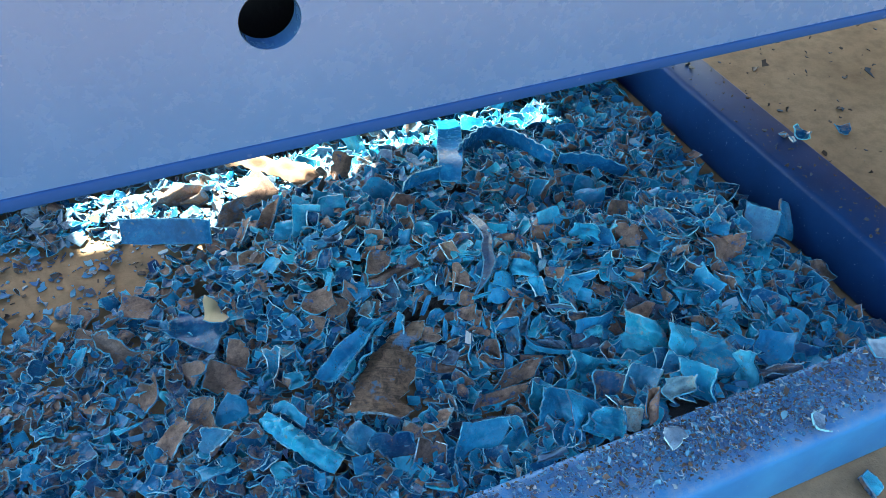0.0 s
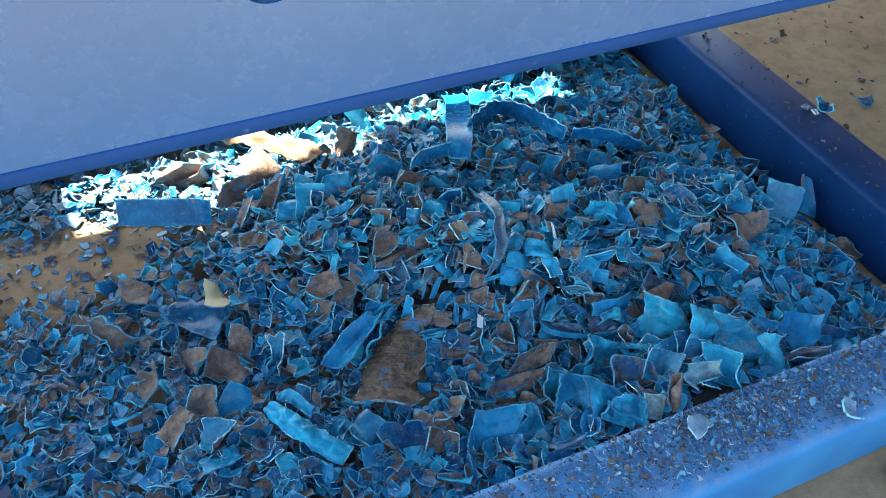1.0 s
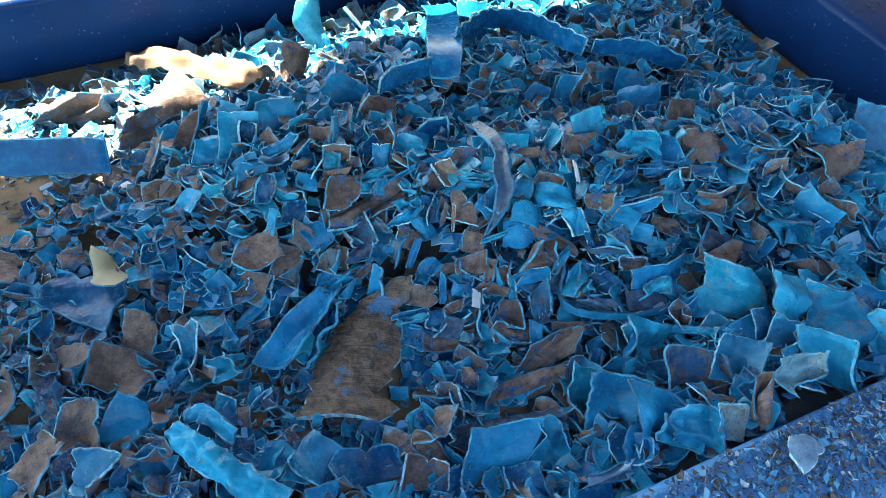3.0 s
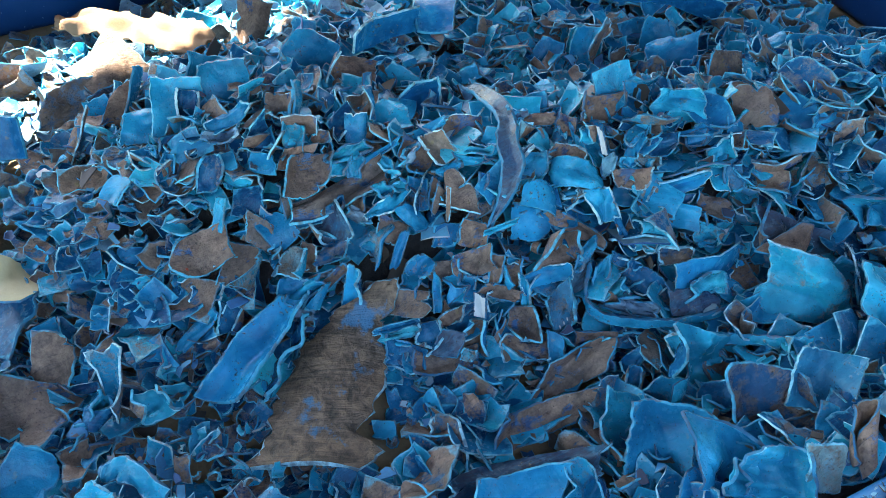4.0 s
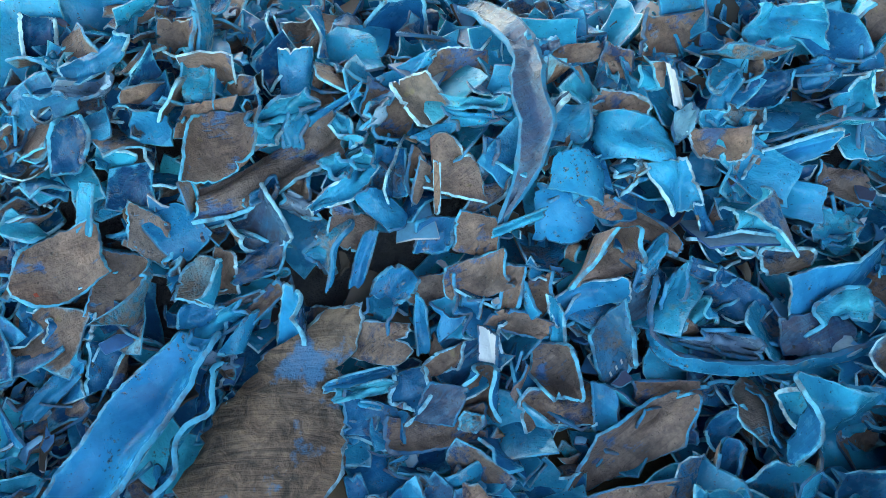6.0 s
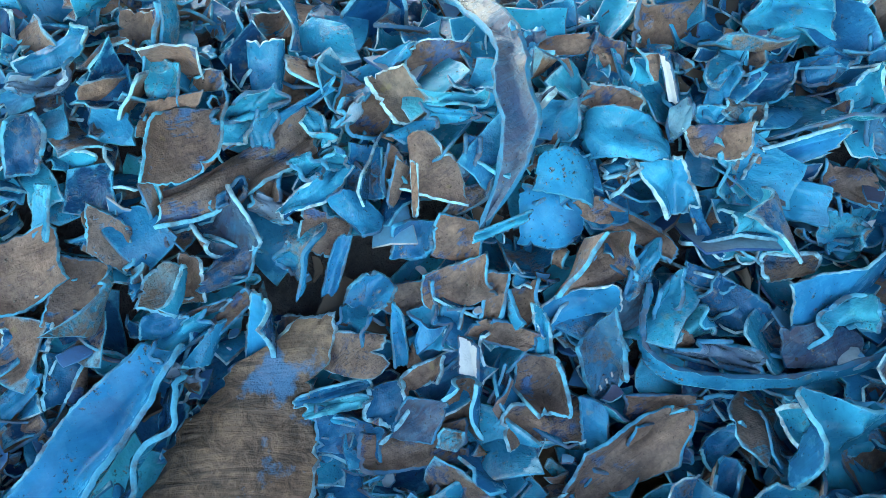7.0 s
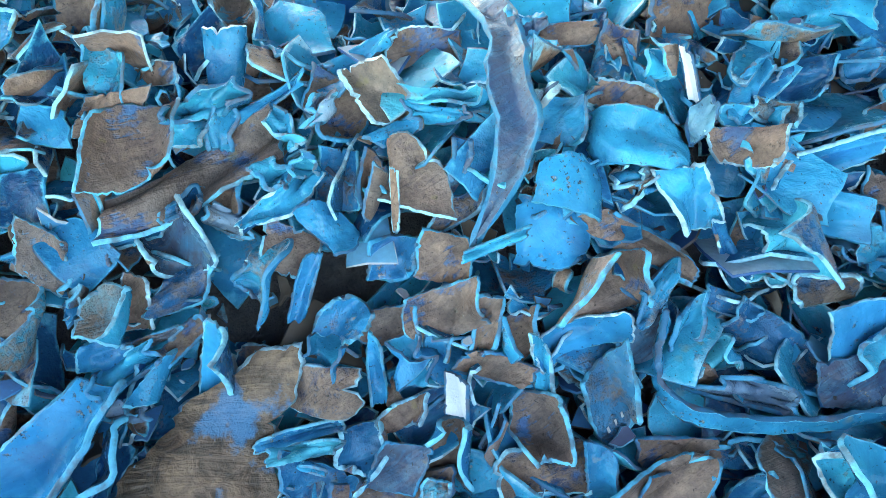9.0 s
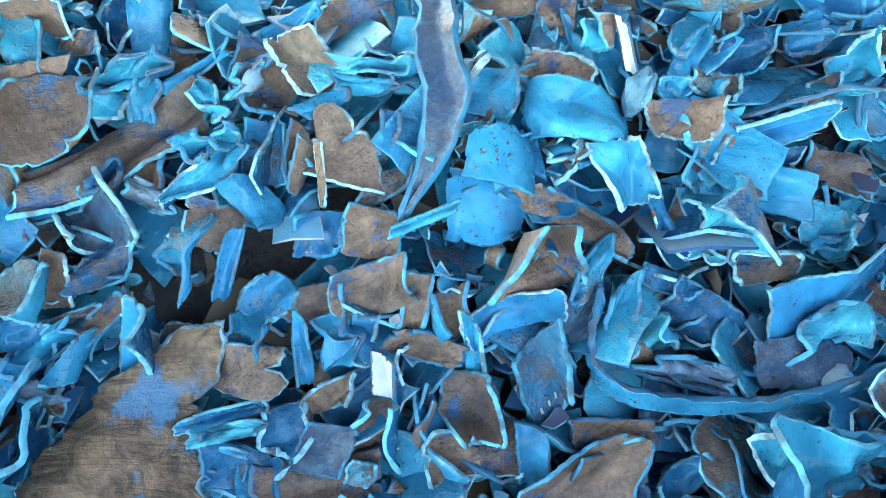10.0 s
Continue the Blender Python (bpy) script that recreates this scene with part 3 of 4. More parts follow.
        if 0.2 < x < 0.85 and 0.5 < y < 1.05 and score < 0.3 and not under and len(near) < 140:
            near.append((p, th, shift))
        else:
            heap.add(p, th, shift)
        placed += 1
    tagged(heap.build("flake_heap", MATS), "heap of curled blue and grimy shredded drum plastic", "plastic flakes", kind="stuff")
    words = {0: "curled blue plastic flake with pale torn edges", 3: "grey-brown grimy plastic flake with blue edges", 6: "clean bright blue plastic flake on the heap",
             9: "dull dark blue dirt-stained plastic flake", 12: "pale cyan plastic flake with whitened edges", 15: "flake coloured pale for the glare of the sun on it"}
    for p, th, s in near:
        thing("plastic_flake", p, th, MATS[s], MATS[s + 1], words[s], group="loose flakes on the heap")


def covered(x, y):
    return any((x - q[0]) ** 2 + (y - q[1]) ** 2 < (q[2] * 0.8) ** 2 for q in SPOTS)


def scatter_curls(name, label, count, x0, x1, y0, y1):
    """Thin curled shavings and small torn corners that lie on top."""
    heap = Heap()
    for _ in range(count):
        x, y = rs.uniform(x0, x1), rs.uniform(y0, y1)
        if bare(x, y) > 0.4 or (covered(x, y) and rs.uniform() < 0.85):
            continue
        if rs.uniform() < 0.45:
            a, b = rs.uniform(0.006, 0.013), rs.uniform(0.002, 0.0045)
            bend = rs.choice([1.0, 1.8, 2.6]) * rs.uniform(0.7, 1.2)
        else:
            a = rs.uniform(0.004, 0.009)
            b, bend = a * rs.uniform(0.4, 1.0), rs.uniform(-1.0, 1.4)
        p = flake_points(rs, a, b, 8, 3, bend, rs.normal(0, 0.55), 0.4, 0.45, 0, 0.15)
        p = p @ turn(rs.uniform(0, 6.28), rs.normal(0, 0.9), rs.normal(0, 0.5)).T
        z = float(heap_z(x, y)) + 0.002 - 0.014 * rs.uniform() ** 1.3
        p = p + np.array([x, y, max(z, 0.002 - p[:, :, 2].min())])
        p[:, :, 0] -= max(0.0, p[:, :, 0].max() - (XR - 0.004))
        heap.add(p, rs.uniform(0.0010, 0.0020), 3 * int(rs.choice([0, 1, 2, 3, 4], p=[0.30, 0.14, 0.26, 0.10, 0.20])))
    return tagged(heap.build(name, MATS), label, "plastic shavings", kind="stuff")


def scatter_bits(name, label, material, count, place, size, kind_cat):
    """Small torn bits, one mesh."""
    heap = Heap()
    for _ in range(count):
        x, y, z = place()
        a = size * math.exp(rs.normal(0, 0.5))
        p = flake_points(rs, a, a * rs.uniform(0.3, 0.9), 3, 3, rs.uniform(-0.9, 0.9), rs.uniform(0, 3), 0.3, 0.4)
        p = p @ turn(rs.uniform(0, 6.28), rs.normal(0, 0.25), rs.normal(0, 0.25)).T
        p = p + np.array([x, y, z - p[:, :, 2].min() + 0.0008])
        heap.add(p, min(0.0015, a * 0.4))
    ob = heap.build(name, [material, material, material])
    return tagged(ob, label, kind_cat, kind="stuff")



# ---- pieces that stand out in the heap ----
HEAD = radians(-27.7)
TEAL = plastic("green_blue_plastic", ((0.0, (0.012, 0.11, 0.22)), (1.0, (0.02, 0.19, 0.34))), 0.3, 1.6)
GREY = plastic("weathered_grey_plastic", ((0.0, (0.050, 0.062, 0.095)), (1.0, (0.085, 0.10, 0.135))), 0.75, 2.2, (0.05, 0.28, 0.46), 0.5)
STAIN = plastic("yellow_stained_pale_plastic", ((0.0, (0.10, 0.27, 0.36)), (1.0, (0.22, 0.34, 0.34))), 0.0, 2.0, (0.16, 0.50, 0.68))
CLEAN = plastic("clean_azure_plastic", ((0.0, (0.004, 0.227, 0.473)), (1.0, (0.004, 0.330, 0.582))), 1.0, 3.2, (0.05, 0.44, 0.66), 0.6, 0.13, 0.35, 0.3)
DEEP = plastic("deep_azure_plastic", ((0.0, (0.0, 0.11, 0.29)), (1.0, (0.0, 0.16, 0.38))), 1.2, 4.0, (0.03, 0.36, 0.60), 0.35, 0.10, 0.25, 0.2)
CYAN = plastic("torn_cyan_sheet", ((0.0, (0.004, 0.278, 0.491)), (1.0, (0.004, 0.391, 0.601))), 0.8, 2.0, (0.14, 0.60, 0.80), 0.75)
KINDS = {
    "cyan": (CYAN, FACE, "torn bright cyan piece of drum wall"),
    "ash": (ASH, ASH, "ashy pale blue plastic flake"),
    "tan": (CREAM, CREAM, "cream-coloured curved plastic flake on the heap"),
    "mud": (MUDDY, BACK, "grey-brown grimy flake with thin blue torn edges"),
    "back": (BACK, FACE, "grime-streaked blue flake lying on the heap"),
    "face": (FACE, BACK, "tightly curled blue flake with torn edges"),
    "fresh": (FRESH, BACK, "clean bright blue flake with a pale rim"),
    "pale": (PALE, FACE, "pale cyan stress-whitened plastic flake"),
    "dull": (DULL, MUDDY, "dull dark blue flake stained with dirt"),
    "teal": (TEAL, DULL, "flat green-blue square plastic flake"),
    "cream": (STAIN, PALE, "cream-stained curved plastic flake"),
    "clean": (CLEAN, FACE, "smooth clean azure flake with a pale rim"),
    "deep": (DEEP, FACE, "deep blue bent flake with torn edges"),
    "grey": (GREY, MUDDY, "weathered grey-blue plastic flake"),
    "white": (WHITE, WHITE, "small dirty white plastic chip"),
}
SPOTS = []
hrs = np.random.RandomState(21)


MARK = plain("faded_pale_print", (0.35, 0.40, 0.42), (0.55, 0.58, 0.60), 300.0)
REDDISH = plain("faded_red_paint", (0.30, 0.05, 0.03), (0.45, 0.10, 0.06), 300.0)


def hero(kind, x, y, z, a, b, yaw, tilt, roll, bend, way=0.0, fold=0.0):
    """A flake of its own: middle, half sizes, turn in its plane, lean towards the front, lean aside, curl."""
    front, back, label = KINDS[kind]
    bend = bend * hrs.uniform(1.3, 2.4) * (1 if hrs.uniform() < 0.7 else -1)
    p = flake_points(hrs, a * 0.97, b * 0.97, 11, 10, bend, way + hrs.normal(0, 0.4), 0.17, 0.24, fold or hrs.choice([0, 0, 0.7, -0.6]), 0.08, {"pale": 0.4, "face": 0.25}.get(kind, hrs.choice([0.0, 0.1, 0.2])))
    p = p - p.reshape(-1, 3).mean(0)
    R = np.array((Matrix.Rotation(HEAD, 3, "Z") @ Matrix.Rotation(radians(tilt), 3, "X") @ Matrix.Rotation(radians(roll + hrs.normal(0, 14)), 3, "Y") @ Matrix.Rotation(radians(yaw), 3, "Z")))
    p = p @ R.T
    z = max(z, 0.004 - p[:, :, 2].min())
    SPOTS.append((x, y, max(a, b) * 0.95, z))
    return thing("plastic_flake", p + np.array([x, y, z]), hrs.uniform(0.0018, 0.0028), front, back, label, group="large flakes on the heap")


def flake(kind, x, y, z, a, b, yaw, lean, bend, skew=0.0, bars=0, ink=None):
    """A flake of known place: middle, half sizes, turn in its plane, lean towards the front, curl and skew."""
    front, back, label = KINDS[kind]
    way = (1.57 if bend >= 1.8 and a > b else 0.0) + hrs.normal(0, 0.25)
    crumple = {"pale": 0.42, "ash": 0.42, "cyan": 0.42, "cream": 0.25, "face": 0.2, "clean": 0.05, "mud": 0.1}.get(kind, 0.15)
    n, m = (26, 14) if a > 1.7 * b else (14, 24) if b > 1.7 * a else (20, 19)
    bend = math.copysign(min(2.6, 0.2 + 1.3 * abs(bend)), bend)
    grow = 1.04 * min(1.12, abs(bend) / math.sin(min(abs(bend), 1.4)))
    p = flake_points(hrs, a * (grow if way < 0.8 else 1.05), b * (1.05 if way < 0.8 else grow), n, m, bend, way, 0.10, 0.2, hrs.choice([0.0, 0.5, 1.0, -0.7]) * (a < 2.2 * b), 0.09 if a < 2.2 * b else 0.05, crumple, 0.95 if a < 2.2 * b else 0.35, 0.5)
    p[:, :, 0] += skew * p[:, :, 1]
    p = p - p.reshape(-1, 3).mean(0)
    R = np.array(Matrix.Rotation(HEAD, 3, "Z") @ Matrix.Rotation(radians(lean), 3, "X") @ Matrix.Rotation(radians(hrs.normal(0, 6)), 3, "Y") @ Matrix.Rotation(radians(yaw), 3, "Z"))
    p = p @ R.T
    z = max(z, 0.004 - p[:, :, 2].min())
    SPOTS.append((x, y, max(a, b), z, math.tan(radians(lean))))
    th = min(hrs.uniform(0.0016, 0.0027), 0.25 * min(a, b) + 0.0008)
    ob = thing("plastic_flake", p + np.array([x, y, z]), th, front, back, label, group="large flakes on the heap")
    nrm = np.cross(np.gradient(p, axis=0), np.gradient(p, axis=1))
    nrm /= np.linalg.norm(nrm, axis=2, keepdims=True)
    lifted = p + nrm * (th / 2 + 0.0006)
    for i in range(bars):
        v, q, slots, soft, torn = sheet(lifted[3 + 3 * i:5 + 3 * i, 3:6], 0.0004)
        c = v.mean(0)
        bar = new("print_bar", mesh_of("print_bar", (v - c) * 0.75 + c, q, slots, soft, torn, [ink, ink, ink]))
        bar.parent = ob
    return ob


def ribbon(name, line, across, widths, front, back, label, n=22, m=5, th=0.003, category="plastic strip", **more):
    p = strip_points(hrs, line, across, widths, n, m, **more)
    for q in p[::3, m // 2]:
        SPOTS.append((q[0], q[1], max(widths) * 0.8, q[2]))
    return thing(name, p, th, front, back, label, category)


UP = (0.05, -0.15, 1.0)
ribbon("corrugated_strip", [(0.593, 1.078, 0.114), (0.698, 1.175, 0.061), (0.736, 1.108, 0.082), (0.754, 1.012, 0.100)], (UP, UP), (0.034, 0.036, 0.03), DEEP, DEEP,
       "long arched blue strip with a corrugated edge", n=44, ripple=0.0022, waves=11)
ribbon("corrugated_strip", [(0.771, 1.014, 0.099), (0.825, 0.987, 0.099), (0.884, 0.957, 0.076)], (UP, (0.0, -0.4, 1.0)), (0.022, 0.032, 0.03), DEEP, DEEP,
       "short blue strip with a corrugated edge", n=24, ripple=0.0018, waves=5)
ribbon("curved_strip", [(0.455, 1.004, 0.123), (0.480, 1.019, 0.120), (0.532, 1.023, 0.121)], (UP, UP), (0.02, 0.034, 0.028), DEEP, FACE, "short curved blue strip lying on edge", n=20)
ribbon("ridged_strip", [(0.658, 1.267, 0.040), (0.646, 1.225, 0.051), (0.567, 1.061, 0.119), (0.539, 0.997, 0.118)], ((1, -0.35, 0.1), (1, -0.4, 0)), (0.04, 0.044, 0.04), DEEP, FACE,
       "blue ridged strip standing over the heap", n=20, m=9, cup=0.12)
ribbon("straight_strap", [(0.005, 1.151, 0.040), (0.065, 1.122, 0.045), (0.124, 1.090, 0.054), (0.140, 1.074, 0.060)], ((0.1, 0.45, 0.9), (0.1, 0.45, 0.9)), (0.042, 0.044, 0.04), DEEP, DEEP, "straight blue strap lying on its edge", n=24, jag=0.04)
ribbon("bent_strip", [(0.223, 0.737, 0.026), (0.248, 0.751, 0.033), (0.273, 0.768, 0.036), (0.291, 0.777, 0.047), (0.310, 0.786, 0.052)], ((0.80, -0.58, 0.10), (0.74, -0.60, 0.35)),
       (0.034, 0.040, 0.036, 0.024), CLEAN, CLEAN, "bright blue bent strip lying on the heap", n=36, m=12, jag=0.10, cup=-0.7, ripple=0.0012, waves=3)
ribbon("bent_strip", [(0.257, 0.722, 0.027), (0.278, 0.742, 0.033), (0.296, 0.754, 0.041), (0.309, 0.770, 0.045)], ((0.25, -0.3, 1), (0.45, -0.4, 0.8)), (0.012, 0.020, 0.018), CYAN, FACE, "curled blue side strip", n=24, ripple=0.004, waves=2, crumple=0.002)
tagged(ribbon("grimy_slab", [(0.384, 0.765, 0.061), (0.356, 0.757, 0.045), (0.336, 0.743, 0.033), (0.314, 0.719, 0.024), (0.287, 0.685, 0.022), (0.268, 0.656, 0.024)], ((0.93, -0.36, 0.1), (0.90, -0.40, -0.05)), (0.016, 0.040, 0.058, 0.070, 0.082, 0.074), SLAB, BACK,
       "large dark brown grimy slab of drum wall", n=48, m=18, th=0.005, jag=0.22, cup=-0.2, crumple=0.004), category="plastic slab")
ribbon("wrinkled_strip", [(0.119, 0.692, 0.047), (0.134, 0.656, 0.054), (0.157, 0.621, 0.054), (0.189, 0.579, 0.051)], ((0.9, 0.3, 0.5), (0.7, 0.4, 0.4)), (0.018, 0.030, 0.024, 0.026), CYAN, FACE,
       "crumpled pale blue strip on flat flakes", n=60, m=14, crumple=0.006, cup=-0.3, jag=0.14)
ribbon("wrinkled_strip", [(0.133, 0.696, 0.052), (0.150, 0.689, 0.057), (0.168, 0.657, 0.052)], ((0.4, 0.6, 0.9), (0.5, 0.6, 0.4)), (0.012, 0.018, 0.016), PALE, FACE, "small crumpled pale blue curl", n=18, crumple=0.004)


def antler():
    """A forked, weathered sliver."""
    q = Heap()
    flat, steep = ((0.9, -0.3, 0.25), (0.8, -0.4, 0.35)), ((0.2, 0.75, 0.6), (0.2, 0.75, 0.6))
    for line, widths, across in (([(0.530, 0.903, 0.120), (0.521, 0.852, 0.141), (0.519, 0.821, 0.145), (0.510, 0.802, 0.138), (0.503, 0.780, 0.126), (0.490, 0.767, 0.108), (0.473, 0.759, 0.091)], (0.013, 0.016, 0.011, 0.014, 0.017, 0.011, 0.003), flat),
                                 ([(0.523, 0.822, 0.143), (0.528, 0.819, 0.146), (0.537, 0.818, 0.149)], (0.016, 0.008, 0.003), steep),
                                 ([(0.511, 0.790, 0.131), (0.517, 0.789, 0.134), (0.526, 0.787, 0.139)], (0.012, 0.007, 0.002), steep)):
        q.add(strip_points(hrs, line, across, widths, 24, 6, 0.3, 0.0015, 0.4, 2.5, 0.0018), 0.0035)
    ob = q.build("forked_sliver", [GREY, GREY, RIM])
    SPOTS.extend([(0.545, 0.869, 0.016, 0.115), (0.511, 0.801, 0.016, 0.100), (0.489, 0.767, 0.016, 0.080)])
    return tagged(ob, "forked grey weathered plastic sliver on the heap", "plastic sliver")


antler()
ribbon("curled_ribbon", [(0.539, 0.700, 0.070), (0.532, 0.693, 0.064), (0.526, 0.684, 0.057), (0.526, 0.673, 0.050), (0.536, 0.660, 0.048), (0.556, 0.647, 0.047), (0.577, 0.636, 0.048), (0.597, 0.628, 0.052), (0.632, 0.619, 0.058)], ((0.1, 0.25, 1), (0.1, 0.35, 1)), (0.009, 0.010, 0.007, 0.006),
       CYAN, FRESH, "long blue ribbon curled on its edge", n=48, m=6, th=0.0032, jag=0.14, crumple=0.0012)
ribbon("torn_ribbon", [(0.572, 0.626, 0.049), (0.593, 0.608, 0.054), (0.614, 0.587, 0.064), (0.630, 0.568, 0.076), (0.642, 0.553, 0.086)], ((0.1, 0.45, 0.9), (0.1, 0.6, 0.8)), (0.005, 0.009, 0.006, 0.008), CYAN, FACE, "long torn pale-edged ribbon", n=36, m=6, crumple=0.0025, th=0.0032)
star = [("pale", 0.156, 0.769, 0.048, 0.0121, 0.0342, 8, 62, 0, 0.9, 0.0), ("pale", 0.140, 0.759, 0.037, 0.0221, 0.0131, -20, 40, 0, 0.7, 0.0), ("pale", 0.178, 0.746, 0.038, 0.0200, 0.0130, 30, 40, 0, 0.9, 0.0)]
for s in star:
    hero(*s)
p = strip_points(hrs, [(0.205, 1.308, 0.034), (0.254, 1.278, 0.040), (0.300, 1.196, 0.066), (0.341, 1.133, 0.077)], ((0.75, 0.62, 0.25), (0.7, 0.65, 0.3)), (0.022, 0.044, 0.040, 0.03), 30, 14, 0.3, 0.0, -0.2, 3.0, 0.007)
thing("cardboard_scrap", p, 0.003, CARD, CARD, "torn tan cardboard scrap in the sunlight", "cardboard", rim=CARD)
SPOTS.extend([(0.252, 1.267, 0.030, 0.040), (0.300, 1.195, 0.030, 0.040)])
hero("tan", 0.101, 0.911, 0.050, 0.018, 0.016, -20, 35, 0, 1.1)
hero("back", -0.045, 0.898, 0.041, 0.0227, 0.0310, 30, 55, 0, 1.2)
hero("white", 0.876, 1.339, 0.032, 0.0255, 0.0255, 30, 45, 0, 0.3)
hero("face", 0.812, 1.320, 0.033, 0.0295, 0.0341, -30, 60, 0, 0.9)
hero("pale", 0.465, 1.270, 0.042, 0.0334, 0.0334, 10, 45, 0, 0.8)
hero("dull", 0.074, 0.893, 0.034, 0.0459, 0.0243, -18, 12, 0, 0.2, 0, 0)
hero("teal", 0.044, 0.738, 0.032, 0.0235, 0.0266, 4, 30, 0, 0.2, 0, 0)
hero("fresh", 0.082, 0.723, 0.036, 0.0189, 0.0231, -18, 30, 0, 0.3, 0, 0)
hero("teal", 0.047, 0.680, 0.038, 0.0243, 0.0252, -10, 34, 0, 0.3, 0, 0)
hero("mud", -0.020, 0.802, 0.024, 0.0244, 0.0218, -18, 15, 0, 0.2, 0, 0)
hero("mud", 0.050, 0.816, 0.028, 0.0195, 0.0207, 12, 30, 0, 0.3, 0, 0)
hero("mud", 0.118, 0.825, 0.033, 0.0169, 0.0215, -10, 40, 0, 0.3, 0, 0)
hero("mud", 0.087, 0.790, 0.028, 0.0304, 0.0225, -12, 20, 0, 0.6, 0, 0)
hero("mud", 0.002, 0.719, 0.029, 0.0136, 0.0239, -20, 25, 0, 0.2, 0, 0)
hero("mud", -0.004, 0.979, 0.026, 0.0219, 0.0195, 0, 15, 0, 0.2, 0, 0)
hero("mud", 0.744, 0.761, 0.129, 0.0224, 0.0202, 0, 30, 0, 0.4, 0, 0)
hero("pale", 0.792, 0.636, 0.090, 0.0218, 0.0141, -4, 45, 0, 0.6, 0, 0)
hero("fresh", 0.313, 1.002, 0.131, 0.0214, 0.0181, 0, 35, 0, 0.5, 0, 0)
hero("mud", 0.238, 1.147, 0.060, 0.0371, 0.0357, -40, 30, 0, 0.4, 0, 0)
hero("mud", 0.391, 1.145, 0.076, 0.0182, 0.0282, -20, 55, 0, 0.4, 0, 0)
hero("teal", 1.090, 0.828, 0.024, 0.0303, 0.0216, -2, 45, 0, 0.8, 0, 0)
hero("fresh", 1.015, 0.733, 0.076, 0.0234, 0.0385, 4, 60, 0, 0.3, 0, 0)
hero("fresh", 0.766, 0.902, 0.083, 0.0236, 0.0244, 0, 40, 0, 0.5, 0, 0)
hero("fresh", 1.060, 0.957, 0.021, 0.0380, 0.0214, -8, 55, 0, 1.3, 0, 0)
hero("mud", 0.887, 0.693, 0.110, 0.0225, 0.0247, 10, 30, 0, 0.4, 0, 0)
hero("fresh", 0.702, 0.958, 0.080, 0.0218, 0.0218, -10, 50, 0, 0.4, 0, 0)
hero("fresh", 0.415, 1.020, 0.113, 0.0256, 0.0223, -15, 45, 0, 0.5, 0, 0)
hero("grey", 0.703, 0.653, 0.078, 0.0430, 0.0214, -20, 25, 0, 0.6, 0, 0)
hero("teal", 0.231, 0.615, 0.038, 0.0258, 0.0174, -30, 25, 0, 0.6, 0, 0)
hero("dull", 0.269, 0.589, 0.032, 0.0343, 0.0235, 10, 20, 0, 0.5, 0, 0)
hero("mud", 0.313, 0.568, 0.026, 0.0230, 0.0172, -10, 40, 0, 0.6, 0, 0)
hero("dull", 0.375, 0.633, 0.018, 0.0183, 0.0183, 0, 40, 0, 0.5, 0, 0)
hero("mud", 0.332, 0.589, 0.024, 0.0176, 0.0176, 20, 45, 0, 0.7, 0, 0)

# torn pieces at the front and far side of the heap
flake("cyan", 0.692, 0.592, 0.073, 0.0368, 0.0245, -15, 45, -0.8, -0.50)
flake("cyan", 0.719, 0.542, 0.091, 0.0276, 0.0326, -13, 50, 0.4, -0.32)
flake("pale", 0.750, 0.517, 0.092, 0.0352, 0.0305, -12, 50, -0.5, -0.30)
flake("pale", 0.783, 0.488, 0.083, 0.0215, 0.0263, -7, 55, -1.1, -0.26)
flake("clean", 0.865, 0.515, 0.065, 0.0326, 0.0276, -11, 48, 0.3, -0.13)
flake("ash", 0.850, 0.479, 0.059, 0.0363, 0.0062, 13, 30, 1.8, 0.04)
flake("cyan", 0.686, 0.478, 0.111, 0.0295, 0.0234, -11, 50, 0.4, -0.44)
flake("cream", 0.640, 0.476, 0.124, 0.0212, 0.0135, 12, 40, 0.5, 0.19)
flake("cyan", 0.576, 0.593, 0.051, 0.0278, 0.0216, -13, 48, 0.3, -0.11)
flake("teal", 0.616, 0.519, 0.096, 0.0261, 0.0222, -13, 42, 0.2, -0.00)
flake("dull", 0.584, 0.531, 0.081, 0.0327, 0.0200, -3, 40, 0.4, -0.09)
flake("cyan", 0.497, 0.576, 0.035, 0.0231, 0.0223, -12, 45, 0.4, -0.13)
flake("fresh", 0.511, 0.542, 0.056, 0.0225, 0.0242, -12, 48, -0.35, -0.22)
flake("cyan", 0.521, 0.508, 0.080, 0.0205, 0.0210, -13, 50, 0.4, -0.45)
flake("pale", 0.523, 0.481, 0.087, 0.0186, 0.0110, -14, 40, 0.5, -0.09)
flake("pale", 0.538, 0.473, 0.098, 0.0281, 0.0173, -11, 45, 0.6, -0.05)
flake("dull", 0.592, 0.468, 0.117, 0.0203, 0.0168, 23, 45, 1.4, 0.57)
flake("cream", 0.560, 0.465, 0.105, 0.0095, 0.0152, 3, 50, 0.4, -0.02)
flake("mud", 0.445, 0.615, 0.014, 0.0404, 0.0129, 22, 35, 0.3, 1.00)
flake("mud", 0.494, 0.642, 0.027, 0.0348, 0.0130, 29, 38, 0.3, 1.18)
flake("grey", 0.411, 0.579, 0.021, 0.0557, 0.0095, 12, 35, 0.5, -0.06)
flake("fresh", 0.383, 0.556, 0.016, 0.0254, 0.0247, 11, 48, 0.5, 0.29)
flake("cyan", 0.437, 0.533, 0.032, 0.0214, 0.0240, 3, 50, 0.8, 0.14)
flake("ash", 0.460, 0.487, 0.049, 0.0202, 0.0066, 19, 40, 0.4, 0.62)
